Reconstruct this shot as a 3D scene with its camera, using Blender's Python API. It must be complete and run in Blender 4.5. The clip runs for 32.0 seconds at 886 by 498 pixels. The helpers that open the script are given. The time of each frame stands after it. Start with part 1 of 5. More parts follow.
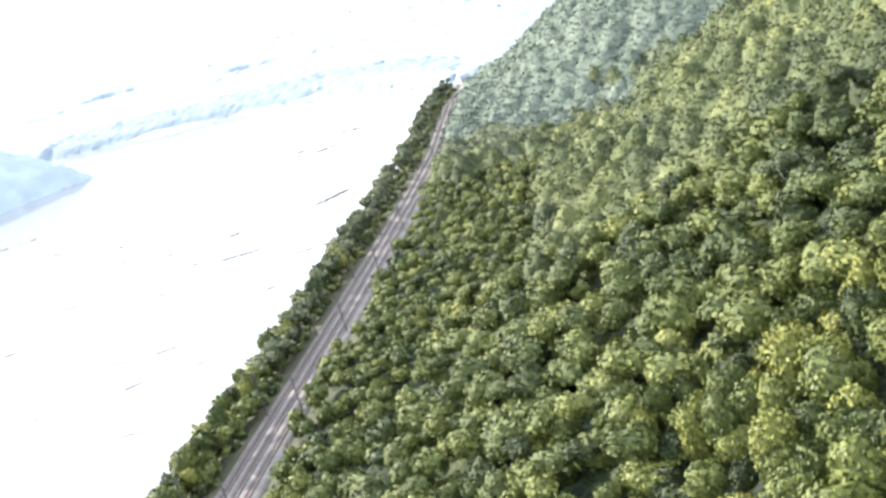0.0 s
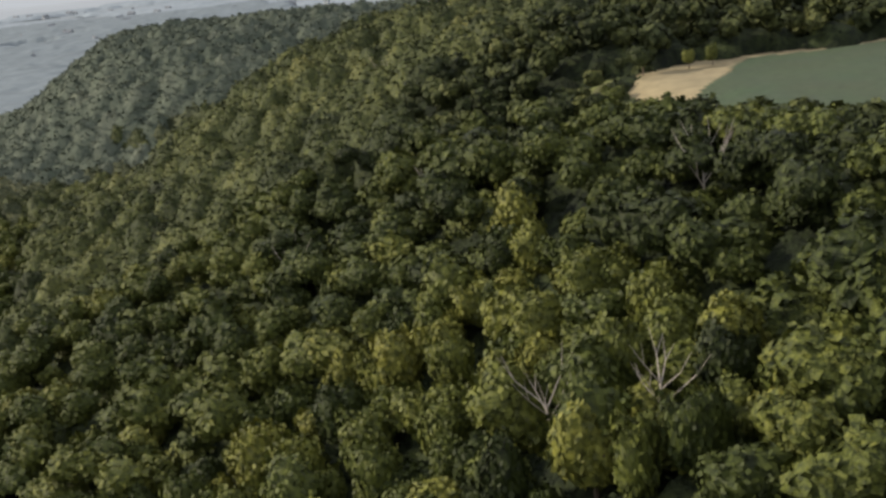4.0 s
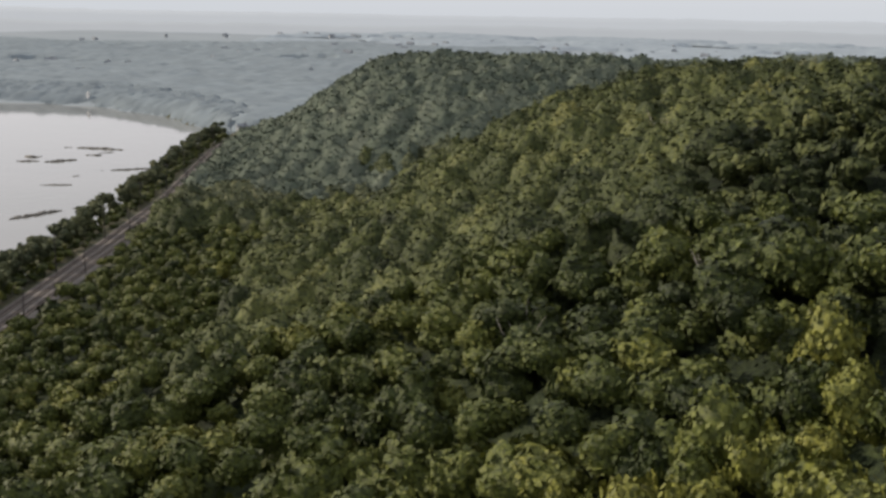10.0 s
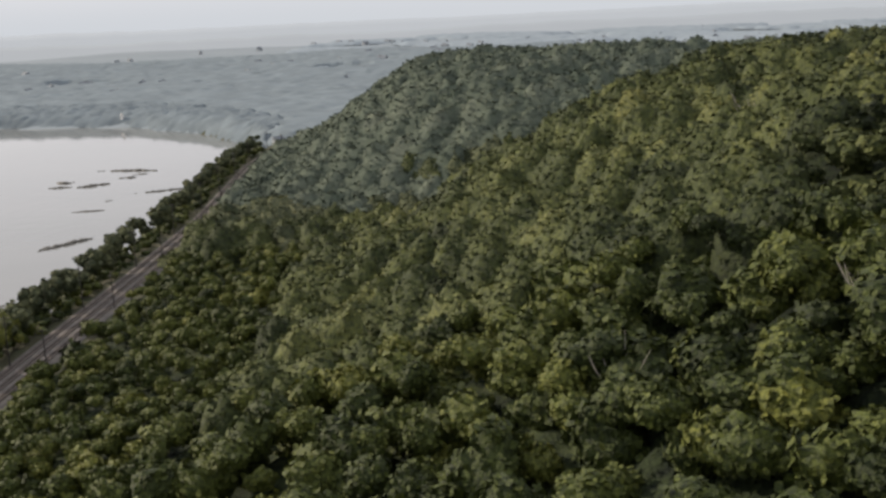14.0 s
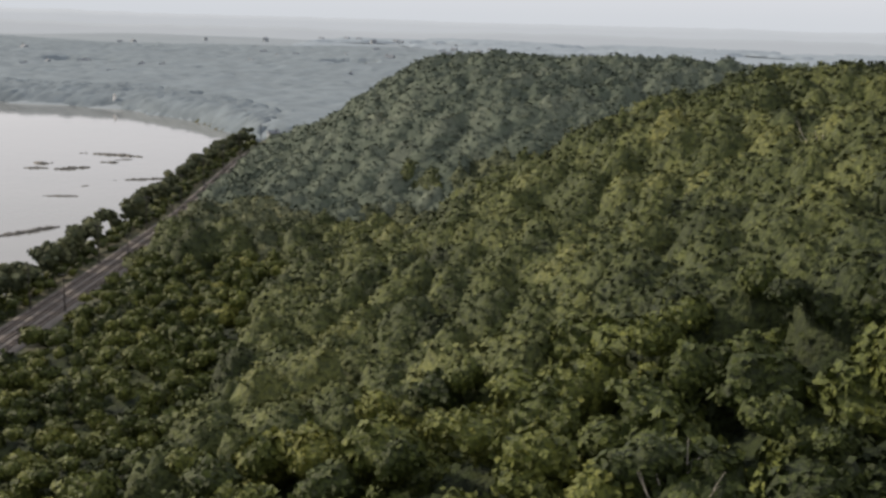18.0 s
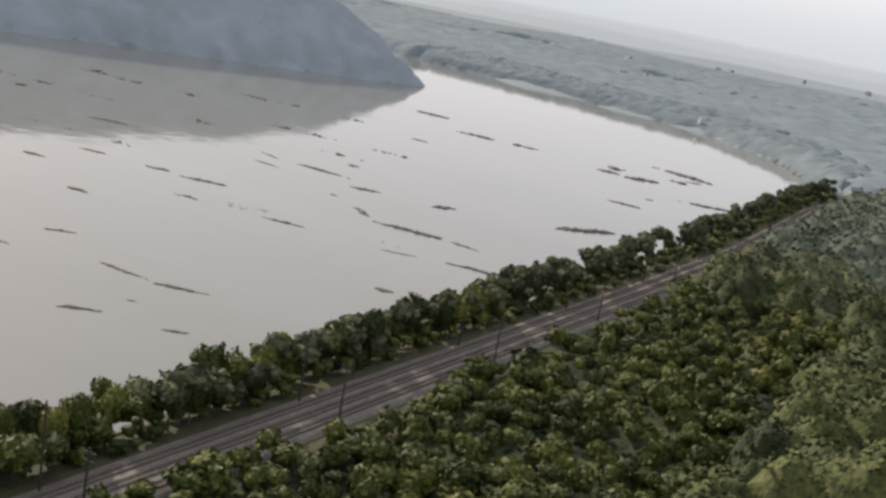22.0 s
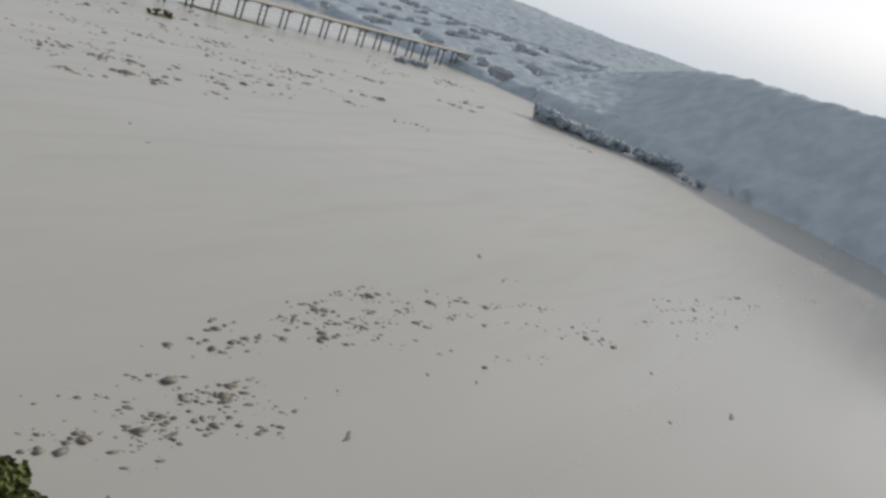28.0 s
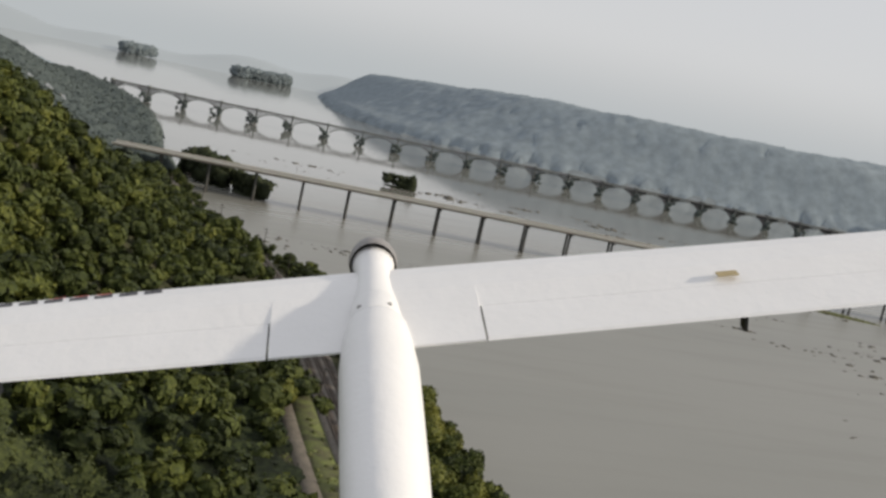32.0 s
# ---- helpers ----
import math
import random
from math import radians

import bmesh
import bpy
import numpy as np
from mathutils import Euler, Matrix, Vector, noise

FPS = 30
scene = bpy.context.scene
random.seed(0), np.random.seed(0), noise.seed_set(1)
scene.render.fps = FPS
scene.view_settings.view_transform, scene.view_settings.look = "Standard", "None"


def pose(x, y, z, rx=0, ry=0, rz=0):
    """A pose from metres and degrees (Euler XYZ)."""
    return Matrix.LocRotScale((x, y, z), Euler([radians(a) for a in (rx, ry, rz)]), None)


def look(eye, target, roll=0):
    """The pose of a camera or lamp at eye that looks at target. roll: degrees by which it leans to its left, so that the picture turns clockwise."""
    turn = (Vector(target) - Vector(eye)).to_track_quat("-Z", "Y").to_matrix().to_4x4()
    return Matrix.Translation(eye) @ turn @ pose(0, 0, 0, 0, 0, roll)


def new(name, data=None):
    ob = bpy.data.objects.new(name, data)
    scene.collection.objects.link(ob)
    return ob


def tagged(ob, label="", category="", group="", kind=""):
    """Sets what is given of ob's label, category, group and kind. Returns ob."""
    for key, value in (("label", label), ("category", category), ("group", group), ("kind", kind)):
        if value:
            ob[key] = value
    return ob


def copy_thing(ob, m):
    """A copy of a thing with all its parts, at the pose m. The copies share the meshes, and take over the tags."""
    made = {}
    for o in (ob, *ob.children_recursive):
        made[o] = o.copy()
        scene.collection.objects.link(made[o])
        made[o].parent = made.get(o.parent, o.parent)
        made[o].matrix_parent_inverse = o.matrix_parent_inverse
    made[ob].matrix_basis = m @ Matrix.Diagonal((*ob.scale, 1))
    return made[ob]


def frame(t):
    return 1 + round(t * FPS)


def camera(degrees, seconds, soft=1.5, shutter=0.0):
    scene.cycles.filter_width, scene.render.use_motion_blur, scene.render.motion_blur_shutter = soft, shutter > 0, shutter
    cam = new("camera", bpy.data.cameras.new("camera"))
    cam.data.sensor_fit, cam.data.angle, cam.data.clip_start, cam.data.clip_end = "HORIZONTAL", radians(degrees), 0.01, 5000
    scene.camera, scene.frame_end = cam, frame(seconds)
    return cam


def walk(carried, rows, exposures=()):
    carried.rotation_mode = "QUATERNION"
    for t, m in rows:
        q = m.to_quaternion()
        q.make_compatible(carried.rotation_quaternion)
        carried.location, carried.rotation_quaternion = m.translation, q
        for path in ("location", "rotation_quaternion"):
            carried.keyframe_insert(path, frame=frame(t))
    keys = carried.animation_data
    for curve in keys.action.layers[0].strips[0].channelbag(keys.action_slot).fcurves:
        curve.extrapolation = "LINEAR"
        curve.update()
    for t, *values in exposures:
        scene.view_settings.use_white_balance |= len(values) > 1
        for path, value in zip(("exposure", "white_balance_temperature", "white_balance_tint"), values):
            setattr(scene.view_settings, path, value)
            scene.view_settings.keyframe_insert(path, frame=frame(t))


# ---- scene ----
cam = camera(44.84, 32.0, soft=2.9)
PATH = [
    (0, pose(114.51, -96.33, 122.31, 74.393, 15.415, 6.938)),
    (0.5, pose(115.62, -93.54, 121.59, 74.962, 13.389, 4.330)),
    (1, pose(116.79, -90.86, 120.90, 74.496, 12.428, 0.890)),
    (1.5, pose(118.14, -88.33, 120.22, 73.715, 11.753, -3.290)),
    (2, pose(119.74, -85.90, 119.53, 72.890, 9.644, -7.887)),
    (3, pose(124.17, -81.29, 117.68, 72.280, 9.022, -13.529)),
    (5.5, pose(131.73, -51.13, 108.35, 78.300, 0.757, -17.319)),
    (6, pose(132.19, -47.91, 108.37, 79.437, -1.072, -16.470)),
    (6.5, pose(132.75, -45.74, 108.21, 80.643, -3.543, -15.381)),
    (7, pose(133.16, -44.05, 107.90, 81.272, -4.925, -13.410)),
    (7.5, pose(133.12, -41.91, 107.63, 81.182, -4.994, -11.099)),
    (8, pose(133.21, -39.25, 107.45, 80.640, -4.371, -8.707)),
    (8.5, pose(133.36, -35.87, 107.45, 79.830, -3.563, -6.313)),
    (9, pose(133.41, -32.01, 107.36, 78.997, -2.643, -4.221)),
    (9.5, pose(133.23, -28.10, 107.01, 78.216, -1.691, -2.482)),
    (10, pose(132.86, -24.26, 106.49, 77.477, -0.961, -1.095)),
    (10.5, pose(132.36, -20.74, 105.97, 76.797, -0.220, -0.083)),
    (11, pose(131.73, -17.37, 105.58, 76.353, 0.488, 0.579)),
    (11.5, pose(131.06, -13.94, 105.22, 76.142, 1.205, 0.870)),
    (12, pose(130.48, -10.28, 104.70, 76.237, 1.806, 1.095)),
    (12.5, pose(129.99, -5.53, 104.13, 76.567, 2.080, 1.027)),
    (13, pose(129.81, 0.05, 103.52, 76.892, 2.327, 0.869)),
    (13.5, pose(129.73, 6.02, 102.83, 77.212, 2.516, 0.755)),
    (14, pose(129.53, 12.31, 102.11, 77.609, 2.654, 0.560)),
    (14.5, pose(129.02, 19.34, 101.62, 77.969, 2.811, 0.370)),
    (15, pose(128.73, 26.42, 101.11, 78.375, 2.927, 0.194)),
    (15.5, pose(128.50, 33.17, 100.57, 78.695, 2.988, -0.026)),
    (17.5, pose(127.89, 51.99, 99.32, 78.131, 0.253, 0.226)),
    (18, pose(127.13, 55.09, 98.75, 77.876, -1.593, 1.108)),
    (18.5, pose(126.31, 57.86, 98.17, 77.559, -4.158, 2.854)),
    (19, pose(125.37, 60.53, 97.47, 77.006, -6.590, 5.498)),
    (19.5, pose(124.30, 63.60, 96.83, 76.392, -9.228, 9.103)),
    (20, pose(123.09, 67.12, 96.26, 75.941, -11.098, 13.577)),
    (20.5, pose(121.64, 71.15, 95.72, 75.576, -12.039, 18.362)),
    (21, pose(119.97, 75.21, 95.07, 75.470, -12.004, 23.164)),
    (21.5, pose(118.09, 78.78, 94.37, 75.745, -11.351, 27.813)),
    (22, pose(116.03, 81.66, 93.76, 76.209, -10.597, 32.215)),
    (22.5, pose(113.62, 84.16, 93.30, 76.820, -10.180, 36.433)),
    (23, pose(110.75, 86.39, 93.00, 77.663, -10.367, 40.670)),
    (23.5, pose(107.65, 88.58, 93.09, 78.518, -11.152, 44.899)),
    (24, pose(103.70, 91.50, 93.30, 79.370, -12.000, 49.280)),
    (24.5, pose(100.20, 94.10, 94.10, 79.650, -12.900, 53.900)),
    (26.5, pose(94.80, 99.60, 104.30, 79.180, -18.700, 94.000)),
    (27, pose(92.49, 99.32, 106.03, 77.702, -19.111, 101.357)),
    (27.5, pose(90.55, 99.33, 107.73, 76.610, -19.263, 109.091)),
    (28, pose(88.72, 99.50, 109.25, 76.101, -18.539, 116.679)),
    (28.5, pose(87.06, 99.88, 110.59, 76.538, -17.221, 123.849)),
    (29, pose(85.37, 99.40, 111.86, 78.091, -15.914, 130.476)),
    (29.5, pose(83.71, 98.12, 113.09, 80.224, -15.351, 136.560)),
    (30, pose(82.21, 96.14, 114.23, 82.159, -13.662, 141.966)),
    (30.5, pose(80.97, 93.57, 115.21, 82.476, -12.713, 147.279)),
    (31, pose(79.89, 90.61, 115.99, 82.658, -13.191, 152.676)),
    (31.5, pose(78.81, 87.44, 116.58, 82.216, -12.815, 158.157)),
    (32, pose(77.78, 84.09, 117.10, 81.511, -12.038, 163.677)),
]
walk(cam, PATH, [(0, 2.6, 5650, 12), (0.5, 2.3, 5700, 12), (1, 1.9, 5750, 12), (1.5, 1.5, 5800, 12), (2, 1.15, 5900, 12), (2.5, 0.9, 5950, 13), (3, 0.75, 6300, 14), (3.5, 0.55, 6350, 13.5), (5, 0.4, 6400, 14), (6, 0.32, 6400, 14), (7, 0.15, 6400, 14), (8, 0.12, 6400, 14), (9, 0.27, 6400, 14), (10, 0.4, 6400, 14), (11, 0.5, 6400, 14), (12, 0.55, 6400, 14), (13, 0.48, 6400, 14), (14, 0.4, 6400, 14), (15, 0.3, 6400, 14), (17, 0.36, 6400, 14), (19, 0.45, 6400, 14), (20, 0.42, 6400, 14), (22, 0.5, 6400, 14), (23, 0.62, 6250, 12), (24, 0.65, 6250, 11.9), (26.5, 0.6, 6250, 11.5), (28, 0.45, 6250, 11.3), (30, 0.3, 6250, 11), (31, 0.2, 6400, 10), (32, 0.03, 6500, 10)])

# ---- world, sun ----
SUN_AZ, SUN_EL = 67.5, 26.0     # degrees to the left of +y, and above the horizon
sky_world = bpy.data.worlds.new("hazy_sky")
scene.world = sky_world
sky_world.use_nodes = True
wn = sky_world.node_tree.nodes
sky = wn.new("ShaderNodeTexSky")
sky.sky_type, sky.sun_disc = "NISHITA", False
sky.sun_elevation, sky.sun_rotation = radians(SUN_EL), radians(-SUN_AZ)
sky.air_density, sky.dust_density, sky.ozone_density = 1.0, 2.0, 1.0
wn["Background"].inputs["Strength"].default_value = 0.11
# a milky, almost even summer haze over the clear sky
haze_mix = wn.new("ShaderNodeMix")
haze_mix.data_type = "RGBA"
haze_mix.inputs["Factor"].default_value = 0.88
haze_mix.inputs["B"].default_value = (6.0, 6.0, 6.1, 1)
sky_world.node_tree.links.new(sky.outputs[0], haze_mix.inputs["A"])
# the haze thickens and greys towards the horizon all round
sky_way = wn.new("ShaderNodeTexCoord")
sky_up = wn.new("ShaderNodeSeparateXYZ")
sky_low = wn.new("ShaderNodeMapRange")
sky_low.interpolation_type = "SMOOTHSTEP"
sky_low.inputs[1].default_value, sky_low.inputs[2].default_value = -0.01, 0.085
thick = wn.new("ShaderNodeMix")
thick.data_type = "RGBA"
thick.inputs["A"].default_value = (4.25, 4.5, 4.6, 1)
sky_world.node_tree.links.new(sky_way.outputs["Generated"], sky_up.inputs[0])
sky_world.node_tree.links.new(sky_up.outputs[2], sky_low.inputs[0])
sky_world.node_tree.links.new(sky_low.outputs[0], thick.inputs["Factor"])
sky_world.node_tree.links.new(haze_mix.outputs["Result"], thick.inputs["B"])
sky_world.node_tree.links.new(thick.outputs["Result"], wn["Background"].inputs["Color"])
lamp = bpy.data.lights.new("sun", "SUN")
lamp.energy, lamp.angle, lamp.color = 3.4, radians(2.0), (1.0, 0.88, 0.70)
sun_ob = new("sun", lamp)
saz, sel = radians(SUN_AZ), radians(SUN_EL)
SUN_DIR = Vector((-math.sin(saz) * math.cos(sel), math.cos(saz) * math.cos(sel), math.sin(sel)))
sun_ob.matrix_world = look((0, 0, 900), Vector((0, 0, 900)) - SUN_DIR)

rng = np.random.default_rng(7)
rnd = random.Random(11)


# ---- materials ----
def mat(name, color, rough=0.8, metal=0.0, vary=0.0, scale=1.0, bump=0.0, bump_scale=8.0, color2=None, island=False, spec=0.4, stain=0.0, spread_=(0.34, 1.75)):
    """A principled surface: two colours mixed by noise of that scale (per metre), a finer grain, wear and relief."""
    m = bpy.data.materials.new(name)
    m.use_nodes = True
    nt = m.node_tree
    b = nt.nodes["Principled BSDF"]
    b.inputs["Roughness"].default_value = rough
    b.inputs["Metallic"].default_value = metal
    b.inputs["Specular IOR Level"].default_value = spec
    geo = nt.nodes.new("ShaderNodeTexCoord")
    c2 = color2 or tuple(c * (1 - vary) for c in color)
    n1 = nt.nodes.new("ShaderNodeTexNoise")
    n1.inputs["Scale"].default_value = scale
    n1.inputs["Detail"].default_value = 5
    nt.links.new(geo.outputs["Object"], n1.inputs["Vector"])
    ramp = nt.nodes.new("ShaderNodeMapRange")
    ramp.inputs[1].default_value, ramp.inputs[2].default_value = 0.35, 0.65
    nt.links.new(n1.outputs[0], ramp.inputs[0])
    mix = nt.nodes.new("ShaderNodeMix")
    mix.data_type = "RGBA"
    mix.inputs["A"].default_value = (*color, 1)
    mix.inputs["B"].default_value = (*c2, 1)
    nt.links.new(ramp.outputs[0], mix.inputs["Factor"])
    out = mix.outputs["Result"]
    if island:
        g = nt.nodes.new({"island": "ShaderNodeNewGeometry", "tint": "ShaderNodeAttribute"}.get(island, "ShaderNodeObjectInfo"))
        if island == "tint":
            g.attribute_name = "tint"
        hsv = nt.nodes.new("ShaderNodeHueSaturation")
        mr = nt.nodes.new("ShaderNodeMapRange")
        mr.inputs[3].default_value, mr.inputs[4].default_value = spread_
        src = g.outputs[{"island": "Random Per Island", "tint": "Fac"}.get(island, "Random")]
        nt.links.new(src, mr.inputs[0])
        nt.links.new(mr.outputs[0], hsv.inputs["Value"])
        mh = nt.nodes.new("ShaderNodeMapRange")
        mh.inputs[3].default_value, mh.inputs[4].default_value = 0.528, 0.468
        nt.links.new(src, mh.inputs[0])
        nt.links.new(mh.outputs[0], hsv.inputs["Hue"])
        nt.links.new(out, hsv.inputs["Color"])
        out = hsv.outputs[0]
    if stain:
        n3 = nt.nodes.new("ShaderNodeTexNoise")
        n3.inputs["Scale"].default_value = scale * 0.17
        n3.inputs["Detail"].default_value = 3
        nt.links.new(geo.outputs["Object"], n3.inputs["Vector"])
        m2 = nt.nodes.new("ShaderNodeMix")
        m2.data_type, m2.blend_type = "RGBA", "MULTIPLY"
        m2.inputs["Factor"].default_value = stain
        nt.links.new(out, m2.inputs["A"])
        nt.links.new(n3.outputs[1], m2.inputs["B"])
        out = m2.outputs["Result"]
    nt.links.new(out, b.inputs["Base Color"])
    if bump:
        n2 = nt.nodes.new("ShaderNodeTexNoise")
        n2.inputs["Scale"].default_value = bump_scale
        n2.inputs["Detail"].default_value = 4
        nt.links.new(geo.outputs["Object"], n2.inputs["Vector"])
        bp = nt.nodes.new("ShaderNodeBump")
        bp.inputs["Strength"].default_value = 1.0
        bp.inputs["Distance"].default_value = bump
        nt.links.new(n2.outputs[0], bp.inputs["Height"])
        nt.links.new(bp.outputs[0], b.inputs["Normal"])
    return m


M_LEAF = mat("leaves", (0.100, 0.117, 0.020), 0.65, color2=(0.032, 0.042, 0.010), scale=5.0, bump=0.10, bump_scale=8.0, island="object", spec=0.25)
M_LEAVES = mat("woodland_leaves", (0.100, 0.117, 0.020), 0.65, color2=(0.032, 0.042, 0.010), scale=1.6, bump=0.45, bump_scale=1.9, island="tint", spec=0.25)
# ridge and hillside leaves are greyed to paint in the haze
M_RIDGE = mat("hazed_ridge_leaves", (0.102, 0.121, 0.088), 0.95, color2=(0.076, 0.091, 0.070), scale=0.25, bump=0.5, bump_scale=0.5, spec=0.1, island="tint", spread_=(0.75, 1.3))
M_SLOPE = mat("hazed_hillside_leaves", (0.108, 0.116, 0.056), 0.85, color2=(0.056, 0.067, 0.040), scale=0.4, bump=0.7, bump_scale=0.8, spec=0.15, island="tint", spread_=(0.5, 1.55))
# blue-grey tone stands in for haze over the downstream bank and islets
M_HAZED_BANK = mat("hazed_scrub_leaves", (0.095, 0.115, 0.112), 0.95, color2=(0.070, 0.086, 0.086), scale=0.2, bump=0.4, bump_scale=0.6, spec=0.1)
M_NEARSLOPE = mat("slope_leaves", (0.092, 0.106, 0.031), 0.75, color2=(0.037, 0.046, 0.018), scale=0.9, bump=0.6, bump_scale=1.5, spec=0.2, island="tint")
# shade under the trees is put into the shrubs' dark colour
M_SHRUB = mat("shade_dark_shrubs", (0.045, 0.058, 0.019), 0.85, color2=(0.010, 0.016, 0.007), scale=0.6, bump=0.6, bump_scale=1.6, spec=0.2, island="tint")
# haze of the distance is mixed into these four woods' base colours
M_HILLWOOD = mat("hazed_downstream_woods", (0.235, 0.278, 0.312), 1.0, vary=0.20, scale=0.05, bump=0.4, bump_scale=0.12, spec=0.05)
M_NORTHWOOD = mat("hazed_belt_leaves", (0.192, 0.228, 0.246), 1.0, vary=0.18, scale=0.03, bump=0.3, bump_scale=0.3, spec=0.05)
M_SHOREWOOD = mat("hazed_shore_leaves", (0.176, 0.210, 0.228), 1.0, vary=0.22, scale=0.05, bump=0.4, bump_scale=0.4, spec=0.05)
M_FARWOOD = mat("hazed_distant_woods", (0.262, 0.306, 0.336), 1.0, vary=0.16, scale=0.04, bump=0.3, bump_scale=0.3, spec=0.05)
M_BARK = mat("bark", (0.12, 0.09, 0.065), 0.9, vary=0.4, scale=3, bump=0.02, bump_scale=14)
M_DEAD = mat("bleached_wood", (0.42, 0.38, 0.33), 0.8, vary=0.3, scale=4, bump=0.01, bump_scale=20)
M_SOIL = mat("woodland_floor", (0.042, 0.05, 0.02), 0.95, color2=(0.06, 0.055, 0.028), scale=0.15, bump=0.3, bump_scale=0.8)
# far floor and farmland carry the haze in their blue-grey colours
M_UNDER = mat("hazed_woodland_floor", (0.195, 0.225, 0.245), 1.0, vary=0.3, scale=0.05, bump=0.5, bump_scale=0.5)
M_PLAIN = mat("hazed_farmland", (0.170, 0.206, 0.228), 0.95, color2=(0.198, 0.232, 0.250), scale=0.005, bump=0.3, bump_scale=0.1)
M_CROP = mat("crop_rows", (0.062, 0.092, 0.042), 0.85, vary=0.25, scale=0.5, bump=0.15, bump_scale=2.5, stain=0.3)
M_HAY = mat("mown_grass", (0.30, 0.25, 0.14), 0.9, vary=0.25, scale=0.3, bump=0.05, bump_scale=4)
M_GRASS = mat("rough_grass", (0.125, 0.148, 0.042), 0.9, color2=(0.075, 0.072, 0.036), scale=0.25, bump=0.1, bump_scale=3)
M_BALLAST = mat("ballast", (0.165, 0.150, 0.132), 0.95, color2=(0.115, 0.104, 0.092), scale=0.35, bump=0.05, bump_scale=9)
M_STEEL = mat("rail_steel", (0.24, 0.20, 0.175), 0.6, metal=0.3, vary=0.4, scale=2)
M_TIE = mat("creosoted_ties", (0.11, 0.092, 0.08), 0.9, vary=0.4, scale=3)
M_GRAVEL = mat("gravel_track", (0.145, 0.128, 0.105), 0.95, vary=0.3, scale=0.5, bump=0.03, bump_scale=6)
M_POLE = mat("weathered_pole", (0.045, 0.04, 0.036), 0.8, vary=0.3, scale=2)
M_CONC = mat("pale_concrete", (0.46, 0.44, 0.40), 0.85, vary=0.18, scale=0.25, bump=0.02, bump_scale=3, stain=0.25)
M_CONC_OLD = mat("weathered_concrete", (0.30, 0.28, 0.25), 0.9, vary=0.3, scale=0.2, bump=0.03, bump_scale=2, stain=0.35)
# grey-blue haze painted into the arch bridge's stained concrete
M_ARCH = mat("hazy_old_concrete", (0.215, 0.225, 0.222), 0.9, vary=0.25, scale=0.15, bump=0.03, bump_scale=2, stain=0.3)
# columns and pier caps, darker than the deck
M_COLUMN = mat("dark_mottled_concrete", (0.115, 0.115, 0.108), 0.9, vary=0.3, scale=0.2, bump=0.02, bump_scale=2, stain=0.3)
M_ASPHALT = mat("road_surface", (0.22, 0.22, 0.21), 0.9, vary=0.2, scale=0.3)
M_ROCK = mat("river_rock", (0.066, 0.063, 0.057), 0.85, color2=(0.125, 0.117, 0.102), scale=0.4, bump=0.15, bump_scale=1.2)
M_WALL = mat("painted_wall", (0.72, 0.70, 0.66), 0.8, vary=0.12, scale=0.3, island="object")
# house walls and roofs dulled and blued to stand in for haze
M_TOWN = mat("hazed_house_wall", (0.36, 0.385, 0.40), 0.85, vary=0.2, scale=0.3, island="object", spread_=(0.7, 1.3))
M_ROOF = mat("hazed_house_roof", (0.20, 0.22, 0.24), 0.85, vary=0.3, scale=0.6)
M_PANE = mat("window_pane", (0.03, 0.04, 0.05), 0.1)
M_FOAM = mat("white_foam_skin", (0.80, 0.80, 0.81), 0.42, vary=0.03, scale=14, bump=0.0006, bump_scale=90)
M_GREY_PLASTIC = mat("grey_plastic", (0.25, 0.24, 0.24), 0.45, vary=0.1, scale=20)
M_BLACK_PLASTIC = mat("black_plastic", (0.02, 0.02, 0.02), 0.5)
M_RED_MARK = mat("red_decal", (0.55, 0.10, 0.06), 0.5, vary=0.1, scale=20)
M_DARK_MARK = mat("dark_decal", (0.05, 0.05, 0.06), 0.5, vary=0.1, scale=20)
M_TAN = mat("tan_ply", (0.50, 0.40, 0.22), 0.7, vary=0.2, scale=60)

M_WATER = bpy.data.materials.new("river_water")
M_WATER.use_nodes = True
wt = M_WATER.node_tree
wb = wt.nodes["Principled BSDF"]
wb.inputs["Base Color"].default_value = (0.215, 0.217, 0.20, 1)
wb.inputs["Roughness"].default_value = 0.22
wb.inputs["IOR"].default_value = 1.33
wb.inputs["Specular IOR Level"].default_value = 0.62
wc = wt.nodes.new("ShaderNodeTexCoord")
wsm = wt.nodes.new("ShaderNodeMapping")
wsm.inputs["Rotation"].default_value = (0, 0, radians(-14))
wsm.inputs["Scale"].default_value = (0.004, 0.014, 1)
wt.links.new(wc.outputs["Object"], wsm.inputs["Vector"])
wsn = wt.nodes.new("ShaderNodeTexNoise")
wsn.inputs["Scale"].default_value, wsn.inputs["Detail"].default_value = 1.0, 6
wt.links.new(wsm.outputs[0], wsn.inputs["Vector"])
wsx = wt.nodes.new("ShaderNodeMix")
wsx.data_type = "RGBA"
wsx.inputs["A"].default_value, wsx.inputs["B"].default_value = (0.172, 0.175, 0.160, 1), (0.225, 0.223, 0.206, 1)
wt.links.new(wsn.outputs[0], wsx.inputs["Factor"])
wt.links.new(wsx.outputs["Result"], wb.inputs["Base Color"])
heights = []
